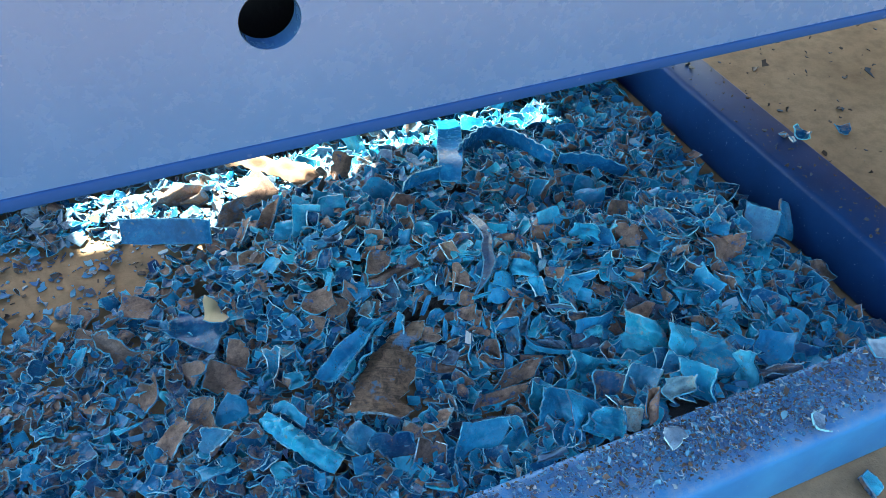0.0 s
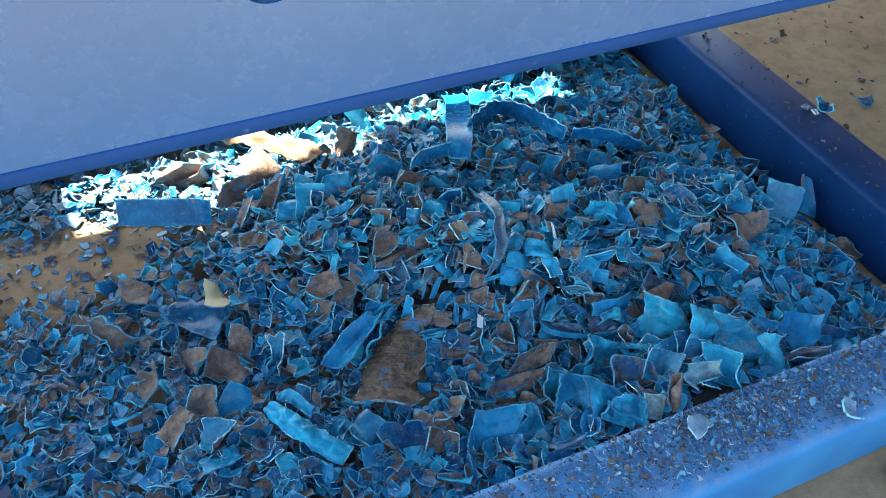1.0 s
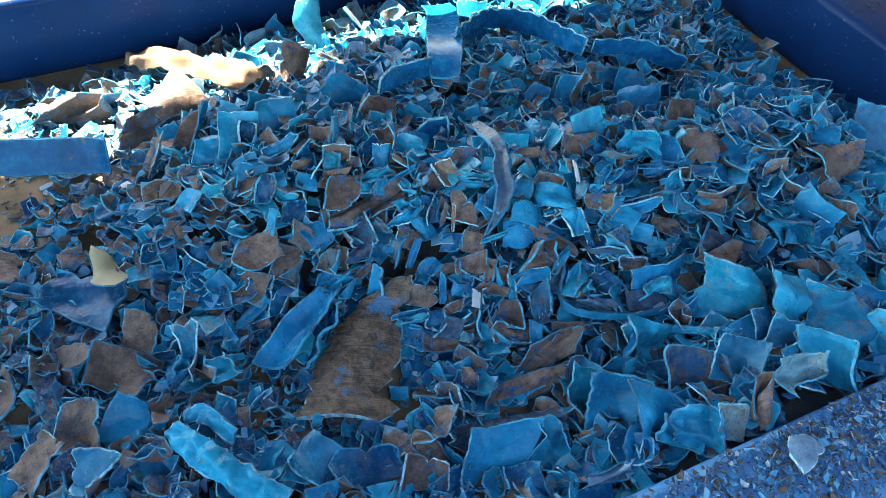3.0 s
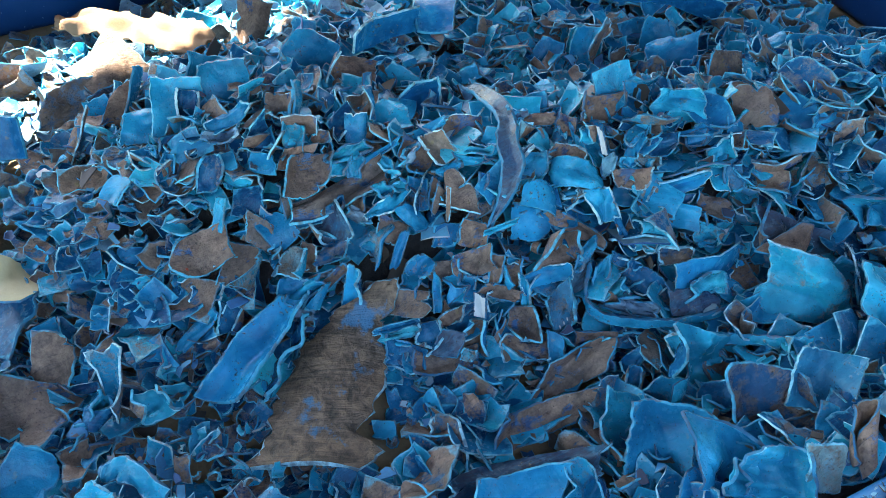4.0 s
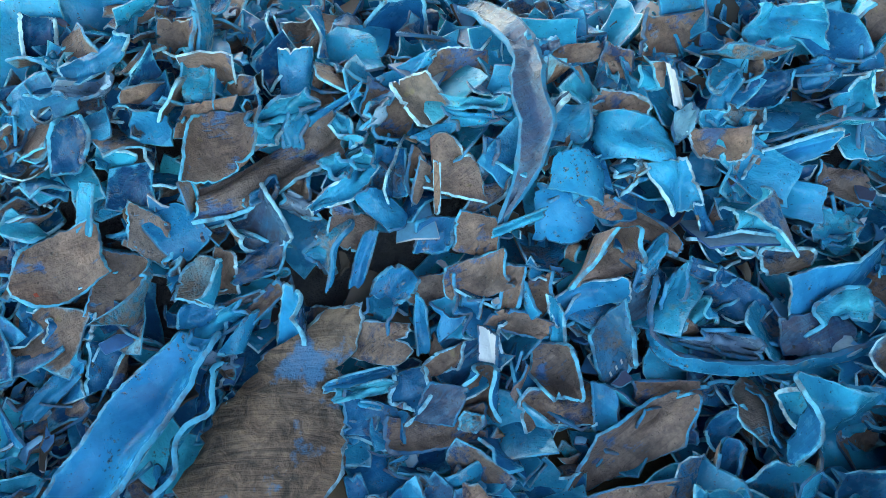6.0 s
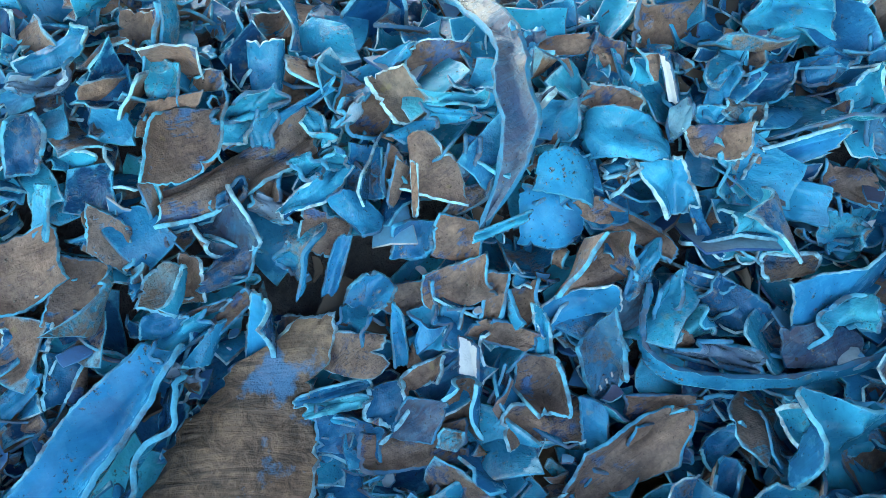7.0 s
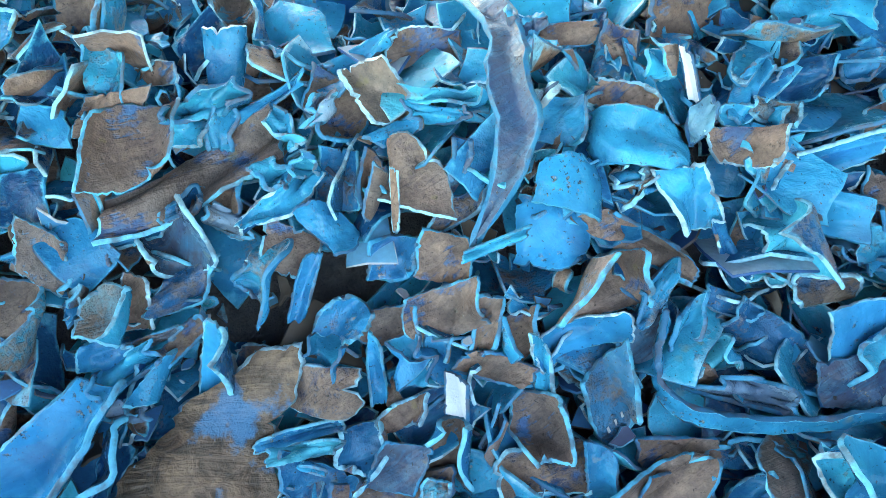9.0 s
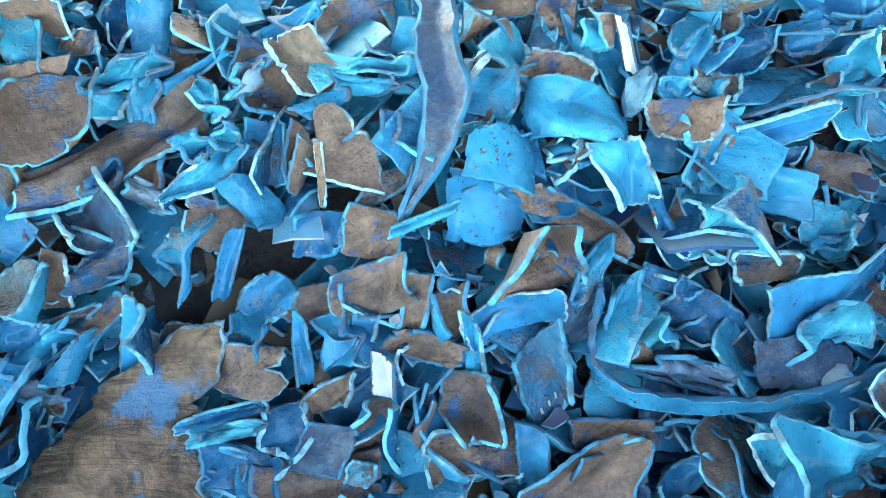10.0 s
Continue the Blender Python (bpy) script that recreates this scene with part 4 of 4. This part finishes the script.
flake("pale", 0.790, 0.636, 0.092, 0.0242, 0.0123, 3, 55, 0.2, -0.06)
flake("grey", 0.713, 0.652, 0.073, 0.0378, 0.0169, -16, 35, 0.3, -0.04)
flake("mud", 0.915, 0.700, 0.100, 0.0220, 0.0193, 14, 42, 0.3, 0.45)
flake("clean", 1.081, 0.782, 0.020, 0.0231, 0.0290, 3, 55, 0.2, -0.07)
flake("fresh", 1.122, 0.758, 0.009, 0.0295, 0.0322, -16, 55, 0.4, -0.44)
flake("fresh", 0.320, 0.984, 0.130, 0.0198, 0.0198, 3, 48, 0.3, 0.01)
flake("mud", 0.366, 0.933, 0.130, 0.0222, 0.0147, 20, 42, 0.3, 0.54)
flake("fresh", 0.274, 0.978, 0.124, 0.0180, 0.0212, 3, 50, 0.3, 0.01)
flake("mud", 0.237, 1.050, 0.084, 0.0277, 0.0283, 25, 45, 0.3, 0.60)
flake("ash", 0.191, 1.120, 0.050, 0.0297, 0.0241, 21, 42, 0.3, 0.53)
flake("mud", 0.187, 1.050, 0.062, 0.0128, 0.0212, 23, 50, 0.3, 0.81)
flake("ash", 0.126, 1.220, 0.025, 0.0419, 0.0144, 14, 35, 0.5, 0.46)
flake("fresh", 0.244, 0.982, 0.110, 0.0184, 0.0144, 16, 45, 0.3, 0.23)
flake("mud", 0.437, 0.983, 0.105, 0.0207, 0.0190, 3, 45, 0.3, 0.23)
flake("fresh", 0.705, 0.965, 0.068, 0.0187, 0.0261, 3, 55, 0.3, -0.02)
flake("fresh", 0.788, 0.939, 0.068, 0.0196, 0.0289, -11, 55, 0.5, -0.28)
flake("mud", 0.741, 0.779, 0.121, 0.0202, 0.0185, 3, 45, 0.4, 0.18)
flake("teal", 0.773, 0.834, 0.106, 0.0176, 0.0211, 3, 45, 0.3, 0.17)

# flakes seen from close by
flake("pale", 0.355, 0.897, 0.121, 0.0114, 0.0120, -17, 50, 0.3, -0.33)
flake("mud", 0.353, 0.863, 0.110, 0.0192, 0.0202, 8, 26, 0.25, 0.12)
flake("mud", 0.349, 0.883, 0.113, 0.0112, 0.0093, 8, 40, 0.2, 0.54)
flake("mud", 0.373, 0.846, 0.093, 0.0413, 0.0128, 29, 12, 0.15, 0.14)
flake("fresh", 0.408, 0.885, 0.119, 0.0107, 0.0149, 2, 55, -0.8, 0.10)
flake("pale", 0.391, 0.865, 0.118, 0.0201, 0.0056, 14, 35, 0.6, 0.57)
flake("fresh", 0.381, 0.864, 0.105, 0.0088, 0.0062, -7, 45, 0.4, -0.09)
flake("cyan", 0.395, 0.858, 0.110, 0.0062, 0.0098, 2, 50, 1.2, 0.08)
flake("dull", 0.431, 0.882, 0.115, 0.0088, 0.0057, 28, 40, 0.4, 1.02)
flake("mud", 0.422, 0.882, 0.110, 0.0067, 0.0110, 13, 45, 0.3, 0.36)
flake("face", 0.420, 0.858, 0.116, 0.0174, 0.0024, 31, 40, 0.4, 0.11)
flake("fresh", 0.465, 0.860, 0.123, 0.0175, 0.0040, 29, 45, 0.5, -0.04)
flake("back", 0.463, 0.834, 0.122, 0.0103, 0.0148, 18, 42, 0.45, -0.21)
flake("mud", 0.491, 0.849, 0.120, 0.0129, 0.0126, 2, 45, 0.35, 0.02)
flake("mud", 0.444, 0.844, 0.110, 0.0158, 0.0129, -27, 38, 0.3, -0.21)
flake("ash", 0.438, 0.842, 0.116, 0.0106, 0.0056, 22, 40, 0.9, 0.86)
flake("pale", 0.419, 0.842, 0.110, 0.0096, 0.0046, -40, 30, 1.8, -0.06)
flake("pale", 0.488, 0.813, 0.127, 0.0169, 0.0033, -2, 35, 0.8, -0.29)
flake("cyan", 0.482, 0.811, 0.121, 0.0146, 0.0031, -3, 35, 0.7, -0.48)
flake("fresh", 0.464, 0.815, 0.115, 0.0126, 0.0037, 30, 40, 0.6, -0.19)
flake("cyan", 0.405, 0.816, 0.095, 0.0188, 0.0058, 44, 25, 2, 0.07)
flake("pale", 0.406, 0.823, 0.105, 0.0080, 0.0071, 28, 35, 0.8, -0.08)
flake("pale", 0.421, 0.820, 0.107, 0.0092, 0.0044, 2, 35, 0.9, -0.01)
flake("back", 0.434, 0.816, 0.096, 0.0102, 0.0120, -12, 40, 0.3, -0.24)
flake("fresh", 0.419, 0.798, 0.091, 0.0137, 0.0066, -37, 40, 0.8, -0.21)
flake("mud", 0.462, 0.796, 0.107, 0.0104, 0.0136, -12, 48, -0.6, -0.36)
flake("mud", 0.444, 0.802, 0.099, 0.0117, 0.0087, -54, 45, 0.6, -0.68)
flake("back", 0.449, 0.788, 0.102, 0.0019, 0.0176, 2, 75, 0.2, 0.02)
flake("face", 0.482, 0.790, 0.111, 0.0054, 0.0093, -11, 45, 2.4, -0.22)
flake("dull", 0.475, 0.776, 0.096, 0.0119, 0.0052, 25, 40, 0.5, 0.96)
flake("mud", 0.459, 0.762, 0.086, 0.0085, 0.0119, -7, 52, 0.6, -0.02)
flake("back", 0.442, 0.774, 0.081, 0.0110, 0.0099, -5, 48, 0.5, -0.09)
flake("grey", 0.356, 0.828, 0.079, 0.0207, 0.0111, 9, 18, 0.2, -0.32)
flake("dull", 0.341, 0.843, 0.078, 0.0143, 0.0056, 17, 40, 0.3, 0.06)
flake("face", 0.366, 0.835, 0.091, 0.0082, 0.0053, 28, 35, 2.2, 0.08)
flake("mud", 0.384, 0.832, 0.087, 0.0090, 0.0073, 18, 30, 0.3, 0.08)
flake("fresh", 0.331, 0.852, 0.089, 0.0030, 0.0081, -24, 60, 0.2, -0.51)
flake("ash", 0.382, 0.822, 0.086, 0.0138, 0.0042, -25, 35, 0.8, 0.15)
flake("pale", 0.385, 0.792, 0.076, 0.0137, 0.0129, 11, 62, 0.5, 0.29)
flake("mud", 0.401, 0.800, 0.080, 0.0090, 0.0098, -18, 45, 0.4, -0.05)
flake("face", 0.401, 0.782, 0.073, 0.0039, 0.0146, 2, 60, 1, 0.23)
flake("dull", 0.324, 0.840, 0.073, 0.0079, 0.0051, 20, 40, 0.4, 0.10)
flake("mud", 0.556, 0.826, 0.128, 0.0156, 0.0055, 6, 40, 0.2, 0.32)
flake("mud", 0.574, 0.809, 0.129, 0.0097, 0.0075, -21, 40, 0.2, -0.24)
flake("dull", 0.545, 0.812, 0.127, 0.0101, 0.0046, 6, 35, 0.6, 0.08)
flake("fresh", 0.583, 0.787, 0.131, 0.0113, 0.0060, 11, 45, 0.8, 0.15)
flake("white", 0.588, 0.774, 0.132, 0.0029, 0.0075, -30, 58, 0.2, -1.08)
flake("fresh", 0.527, 0.784, 0.122, 0.0121, 0.0099, -4, 40, 0.2, -0.22)
flake("clean", 0.522, 0.756, 0.110, 0.0181, 0.0115, -12, 38, -0.3, -0.07)
flake("clean", 0.506, 0.750, 0.091, 0.0142, 0.0143, -8, 42, -0.7, -0.18)
flake("fresh", 0.480, 0.753, 0.094, 0.0138, 0.0022, 22, 35, 0.2, 0.13)
flake("fresh", 0.554, 0.761, 0.119, 0.0214, 0.0116, -8, 34, -1, -0.37)
flake("cyan", 0.549, 0.751, 0.107, 0.0125, 0.0058, 18, 50, 0.9, 0.27)
flake("mud", 0.560, 0.782, 0.124, 0.0150, 0.0063, -8, 38, 0.4, 0.03)
flake("cyan", 0.566, 0.732, 0.103, 0.0109, 0.0133, 8, 46, 0.2, -0.18)
flake("face", 0.556, 0.746, 0.106, 0.0097, 0.0038, 31, 40, 0.6, 0.19)
flake("mud", 0.541, 0.732, 0.087, 0.0289, 0.0065, -26, 35, 0.3, 0.12)
flake("mud", 0.600, 0.739, 0.114, 0.0160, 0.0081, -3, 42, 0.2, -0.25)
flake("dull", 0.641, 0.756, 0.124, 0.0146, 0.0087, 6, 50, 0.4, 0.30)
flake("fresh", 0.615, 0.762, 0.123, 0.0162, 0.0045, 66, 45, 0.6, 0.13)
flake("cyan", 0.612, 0.750, 0.114, 0.0125, 0.0069, 2, 40, 0.5, -0.01)
flake("cream", 0.622, 0.748, 0.118, 0.0115, 0.0047, -11, 35, 0.6, 0.06)
flake("clean", 0.638, 0.723, 0.104, 0.0221, 0.0059, 16, 36, 0.3, 0.93)
flake("dull", 0.631, 0.717, 0.093, 0.0153, 0.0054, 6, 38, 0.3, 0.31)
flake("pale", 0.601, 0.700, 0.090, 0.0196, 0.0153, 9, 40, 0.4, -0.05)
flake("face", 0.577, 0.711, 0.084, 0.0147, 0.0030, -57, 50, 0.5, -0.16)
flake("fresh", 0.624, 0.710, 0.089, 0.0182, 0.0088, -10, 45, -0.4, -0.12)
flake("pale", 0.647, 0.682, 0.079, 0.0150, 0.0089, -18, 42, 0.5, -0.56)
flake("mud", 0.666, 0.703, 0.086, 0.0160, 0.0089, -13, 35, 0.3, -0.23)
flake("mud", 0.649, 0.697, 0.082, 0.0081, 0.0061, 20, 40, 0.4, 0.31)
flake("fresh", 0.691, 0.736, 0.115, 0.0141, 0.0089, 28, 45, 0.4, 0.43)
flake("teal", 0.693, 0.717, 0.102, 0.0078, 0.0116, 2, 45, 0.6, -0.07)
flake("clean", 0.718, 0.752, 0.119, 0.0070, 0.0087, -9, 50, 0.4, -0.31)
flake("mud", 0.669, 0.731, 0.110, 0.0109, 0.0044, 22, 40, 1, 0.66)
flake("fresh", 0.676, 0.755, 0.119, 0.0079, 0.0061, 11, 45, 0.5, 0.32)
flake("face", 0.691, 0.758, 0.122, 0.0097, 0.0046, -30, 45, 0.4, 0.13)
flake("cream", 0.586, 0.758, 0.119, 0.0070, 0.0064, 33, 45, 0.7, 0.91)
flake("cream", 0.319, 0.813, 0.065, 0.0119, 0.0115, -10, 34, 0.4, -0.13)
flake("mud", 0.332, 0.815, 0.062, 0.0086, 0.0113, 2, 45, 0.4, 0.17)
flake("face", 0.311, 0.803, 0.051, 0.0098, 0.0067, 9, 40, 0.4, 0.33)
flake("dull", 0.353, 0.812, 0.065, 0.0117, 0.0083, 20, 35, 0.3, 0.79)
flake("mud", 0.347, 0.792, 0.057, 0.0140, 0.0042, 47, 45, 0.4, 0.26)
flake("ash", 0.334, 0.797, 0.057, 0.0104, 0.0023, 22, 40, 0.7, 0.97)
flake("cyan", 0.316, 0.792, 0.049, 0.0208, 0.0054, 30, 40, 0.8, 0.05)
flake("deep", 0.327, 0.786, 0.045, 0.0166, 0.0090, 15, 48, 0.8, 0.47)
flake("clean", 0.356, 0.773, 0.055, 0.0090, 0.0156, -7, 64, 0.2, 0.00)
flake("ash", 0.310, 0.780, 0.037, 0.0122, 0.0052, 13, 30, 1, -0.32)
flake("dull", 0.382, 0.757, 0.045, 0.0201, 0.0098, -13, 38, -0.4, -0.12)
flake("white", 0.373, 0.761, 0.053, 0.0025, 0.0013, -51, 40, 0.2, -4.29)
flake("pale", 0.398, 0.754, 0.058, 0.0119, 0.0079, -17, 50, 0.5, -0.03)
flake("back", 0.412, 0.763, 0.065, 0.0109, 0.0109, -32, 42, 0.4, -0.12)
flake("mud", 0.429, 0.753, 0.063, 0.0148, 0.0088, 11, 45, 0.2, 0.19)
flake("mud", 0.451, 0.744, 0.072, 0.0170, 0.0108, 22, 44, 0.4, 0.39)
flake("back", 0.467, 0.733, 0.069, 0.0063, 0.0107, -17, 50, 0.5, -0.33)
flake("mud", 0.478, 0.723, 0.064, 0.0092, 0.0102, 25, 46, 0.6, 0.44)
flake("pale", 0.431, 0.736, 0.058, 0.0100, 0.0098, 16, 52, 1, 0.30)
flake("fresh", 0.445, 0.735, 0.060, 0.0072, 0.0063, 2, 50, 0.5, 0.02)
flake("fresh", 0.448, 0.725, 0.052, 0.0119, 0.0073, -23, 42, 0.3, -0.08)
flake("mud", 0.464, 0.716, 0.058, 0.0166, 0.0057, -19, 30, 0.2, 0.06)
flake("white", 0.443, 0.713, 0.054, 0.0058, 0.0083, -8, 48, 0.25, -0.16)
flake("mud", 0.474, 0.690, 0.042, 0.0168, 0.0144, 1, 44, 0.2, -0.11)
flake("face", 0.417, 0.741, 0.052, 0.0036, 0.0144, -21, 60, 1, -0.34)
flake("fresh", 0.377, 0.735, 0.037, 0.0173, 0.0034, 17, 30, 0.3, 0.03)
flake("pale", 0.376, 0.727, 0.037, 0.0144, 0.0029, 13, 30, 0.3, -0.08)
flake("fresh", 0.370, 0.725, 0.032, 0.0143, 0.0023, -3, 30, 0.4, -0.43)
flake("dull", 0.399, 0.717, 0.035, 0.0138, 0.0092, 17, 46, 0.7, 0.45)
flake("mud", 0.421, 0.721, 0.043, 0.0125, 0.0054, 18, 35, 0.6, 0.52)
flake("grey", 0.410, 0.703, 0.034, 0.0101, 0.0100, -10, 45, 0.3, 0.18)
flake("back", 0.433, 0.699, 0.035, 0.0146, 0.0123, -8, 45, 0.5, -0.17)
flake("grey", 0.452, 0.695, 0.041, 0.0086, 0.0080, -62, 50, 0.8, -1.01)
flake("dull", 0.376, 0.715, 0.023, 0.0175, 0.0095, -15, 36, 0.3, -0.16)
flake("mud", 0.402, 0.695, 0.023, 0.0262, 0.0083, 9, 14, 0.15, -0.07)
flake("pale", 0.420, 0.687, 0.032, 0.0060, 0.0043, -10, 30, 0.6, 0.07)
flake("mud", 0.521, 0.721, 0.080, 0.0212, 0.0114, 15, 38, 0.3, 0.34)
flake("cyan", 0.536, 0.708, 0.076, 0.0077, 0.0069, 41, 45, 0.7, 1.01)
flake("clean", 0.502, 0.711, 0.064, 0.0194, 0.0075, 24, 58, 0.6, 0.38)
flake("fresh", 0.482, 0.707, 0.055, 0.0062, 0.0089, -43, 65, 0.2, -1.21)
flake("teal", 0.506, 0.685, 0.049, 0.0141, 0.0166, 41, 44, 0.3, 0.38, 3, MARK)
flake("grey", 0.526, 0.701, 0.057, 0.0101, 0.0114, 16, 40, 0.3, 0.46)
flake("pale", 0.545, 0.694, 0.066, 0.0077, 0.0064, 42, 50, 0.9, 1.27)
flake("pale", 0.555, 0.679, 0.055, 0.0125, 0.0062, 32, 45, 0.5, 0.31)
flake("ash", 0.563, 0.660, 0.048, 0.0216, 0.0055, -15, 34, 0.6, -0.05)
flake("dull", 0.582, 0.676, 0.053, 0.0203, 0.0106, -28, 38, 0.3, -0.16)
flake("dull", 0.570, 0.694, 0.068, 0.0133, 0.0044, -20, 35, 0.3, 0.22)
flake("clean", 0.629, 0.658, 0.062, 0.0282, 0.0160, 7, 62, 0.15, -0.08)
flake("pale", 0.621, 0.644, 0.066, 0.0171, 0.0080, 18, 48, 0.4, 0.36)
# the black bar paints the dark of a hole in this flake
flake("grey", 0.604, 0.641, 0.055, 0.0171, 0.0111, -3, 56, 0.2, -0.22, 1, BLACK)
flake("teal", 0.613, 0.682, 0.069, 0.0140, 0.0062, 12, 40, 0.8, 0.16)
flake("mud", 0.524, 0.656, 0.032, 0.0183, 0.0062, 5, 40, 0.2, 0.06)
flake("dull", 0.551, 0.642, 0.031, 0.0171, 0.0062, 1, 40, 0.3, 0.18)
flake("back", 0.466, 0.676, 0.030, 0.0181, 0.0106, -3, 45, 0.4, 0.04)
flake("fresh", 0.488, 0.662, 0.032, 0.0061, 0.0114, -11, 50, 0.6, -0.24)
flake("mud", 0.512, 0.639, 0.031, 0.0178, 0.0104, 9, 40, 0.3, 0.35)
flake("cyan", 0.583, 0.606, 0.046, 0.0176, 0.0120, -6, 45, 0.4, -0.10)
flake("fresh", 0.539, 0.625, 0.033, 0.0127, 0.0053, 36, 40, 0.5, 0.13)
flake("mud", 0.251, 0.852, 0.070, 0.0229, 0.0169, 33, 25, 0.25, 0.09, 1, REDDISH)
flake("mud", 0.280, 0.829, 0.061, 0.0199, 0.0175, -12, 38, 0.3, -0.06)
flake("fresh", 0.275, 0.869, 0.088, 0.0045, 0.0138, 1, 55, 0.3, 0.13)
flake("face", 0.302, 0.846, 0.077, 0.0134, 0.0115, -25, 40, 0.4, -0.34)
flake("dull", 0.280, 0.898, 0.110, 0.0134, 0.0154, 1, 45, 0.2, 0.06)
flake("mud", 0.357, 0.931, 0.132, 0.0176, 0.0111, -4, 42, 0.2, -0.07)
flake("ash", 0.300, 0.920, 0.126, 0.0185, 0.0062, 15, 35, 0.5, 0.48)
flake("fresh", 0.311, 0.933, 0.133, 0.0189, 0.0053, 35, 45, 0.6, 0.02)
flake("face", 0.284, 0.970, 0.129, 0.0095, 0.0137, 1, 50, 0.4, 0.10)
flake("back", 0.247, 0.828, 0.046, 0.0135, 0.0073, 8, 35, 0.4, 0.29)
flake("dull", 0.257, 0.802, 0.035, 0.0120, 0.0119, -6, 40, 0.8, -0.11)
flake("fresh", 0.229, 0.803, 0.034, 0.0195, 0.0045, 45, 45, 0.4, 0.12)
flake("dull", 0.225, 0.790, 0.023, 0.0173, 0.0050, 32, 40, 0.4, 0.06)
flake("back", 0.427, 0.914, 0.120, 0.0221, 0.0141, 14, 42, 0.5, 0.23)
flake("deep", 0.483, 0.912, 0.111, 0.0224, 0.0163, 10, 48, 0.3, 0.16)
flake("mud", 0.612, 0.815, 0.130, 0.0192, 0.0111, 6, 40, 0.3, 0.07)
flake("cyan", 0.680, 0.789, 0.129, 0.0225, 0.0141, 5, 48, 0.3, 0.00)

# flakes that lie off the heap


def stray(kind, x, y, z, a, b, yaw, tilt, bend, where):
    front, back, label = KINDS[kind]
    p = flake_points(hrs, a, b, 9, 8, bend, 0.2, 0.1, 0.16)
    p = p @ turn(radians(yaw), radians(tilt), 0.1).T
    p = p + np.array([x, y, z + 0.002 - p[:, :, 2].min()])
    return thing("stray_flake", p, 0.0026, front, back, where, group="stray flakes")


stray("ash", 0.583, 0.410, H, 0.016, 0.014, 20, 18, -0.5, "pale blue-grey flake lying on the front beam")
stray("ash", 0.774, 0.353, H, 0.017, 0.013, 60, 25, 0.9, "small pale cyan flake on the beam's edge")
stray("ash", 0.952, 0.422, H, 0.020, 0.014, -10, 20, 0.8, "pale flake at the end of the beam")
stray("pale", 0.873, 0.293, 0.0, 0.022, 0.016, 15, 12, 0.4, "pale blue flake lying on the concrete")
stray("dull", 1.226, 0.891, H, 0.020, 0.010, -35, 20, 1.3, "dark curled blue flake on the side rail")
stray("mud", 1.198, 0.902, H, 0.010, 0.006, 10, 10, 0.3, "small grey-brown crumb on the side rail")
stray("white", 1.204, 0.883, H, 0.007, 0.006, 0, 10, 0.5, "tiny pale chip on the side rail")
stray("dull", 1.497, 0.992, 0.0, 0.020, 0.013, -15, 14, 0.8, "dark blue flake on the concrete floor")
stray("dull", 0.411, 1.388, H, 0.018, 0.013, 20, 10, 0.4, "blue flake on the sunlit back rail")
stray("dull", 0.002, 1.380, H, 0.016, 0.013, -40, 10, 0.3, "dark flake on the sunlit back rail")
stray("white", 0.351, 1.419, H, 0.007, 0.005, 0, 8, 0.3, "small white chip on the back rail")

scatter_flakes()


def on_beam():
    while True:
        x, y = rs.uniform(0.1, 1.12), YFO + 0.014 + (YF - YFO - 0.02) * rs.beta(1.5, 1.1)
        if rs.uniform() < 0.25 + 0.75 * float(bell(x, y, 0.68, 0.405, 0.2, 0.07)):
            return x, y, H - 0.001


def on_rail():
    return rs.uniform(XR + 0.012, XO - 0.01), rs.uniform(0.5, 1.38), H


def on_back():
    return rs.uniform(-0.6, 1.0), rs.uniform(YB + 0.012, YBO - 0.01), H


def on_floor():
    return rs.uniform(1.25, 2.1), rs.uniform(0.6, 1.7), 0.0


def in_patch():
    return rs.normal(-0.08, 0.16), rs.normal(1.14, 0.1), 0.0


scatter_bits("beam_crumbs", "brown, blue and white crumbs strewn along the beam", DUST, 7600, on_beam, 0.0013, "plastic crumbs")
scatter_bits("rail_crumbs", "sparse dark crumbs on the side rail", DARKCRUMB, 150, on_rail, 0.0018, "plastic crumbs")
scatter_bits("back_rail_crumbs", "sparse crumbs on the sunlit back rail", DARKCRUMB, 60, on_back, 0.0018, "plastic crumbs")
scatter_bits("floor_crumbs", "dark crumbs scattered over the concrete", DARKCRUMB, 260, on_floor, 0.0027, "plastic crumbs")
scatter_bits("patch_crumbs", "small blue and dark crumbs on bare concrete", DUST, 300, in_patch, 0.0032, "plastic crumbs")


def in_heap():
    x, y = rs.uniform(-0.6, 1.06), rs.uniform(YF + 0.02, YB - 0.03)
    return x, y, max(0.0, float(heap_z(x, y)) - (0.026 if covered(x, y) else 0.014) + rs.uniform(0, 0.02)) * (0.0 if bare(x, y) > 0.5 else 1.0)


scatter_bits("heap_shreds", "small torn shreds between the larger flakes", DUST, 2600, in_heap, 0.0042, "plastic shreds")
scatter_curls("heap_shavings", "thin curled blue shavings strewn over the heap", 1100, -0.3, 1.05, YF + 0.03, YB - 0.04)
scatter_curls("fine_shavings", "small curled shavings caught between the flakes", 650, 0.2, 0.8, 0.5, 1.0)
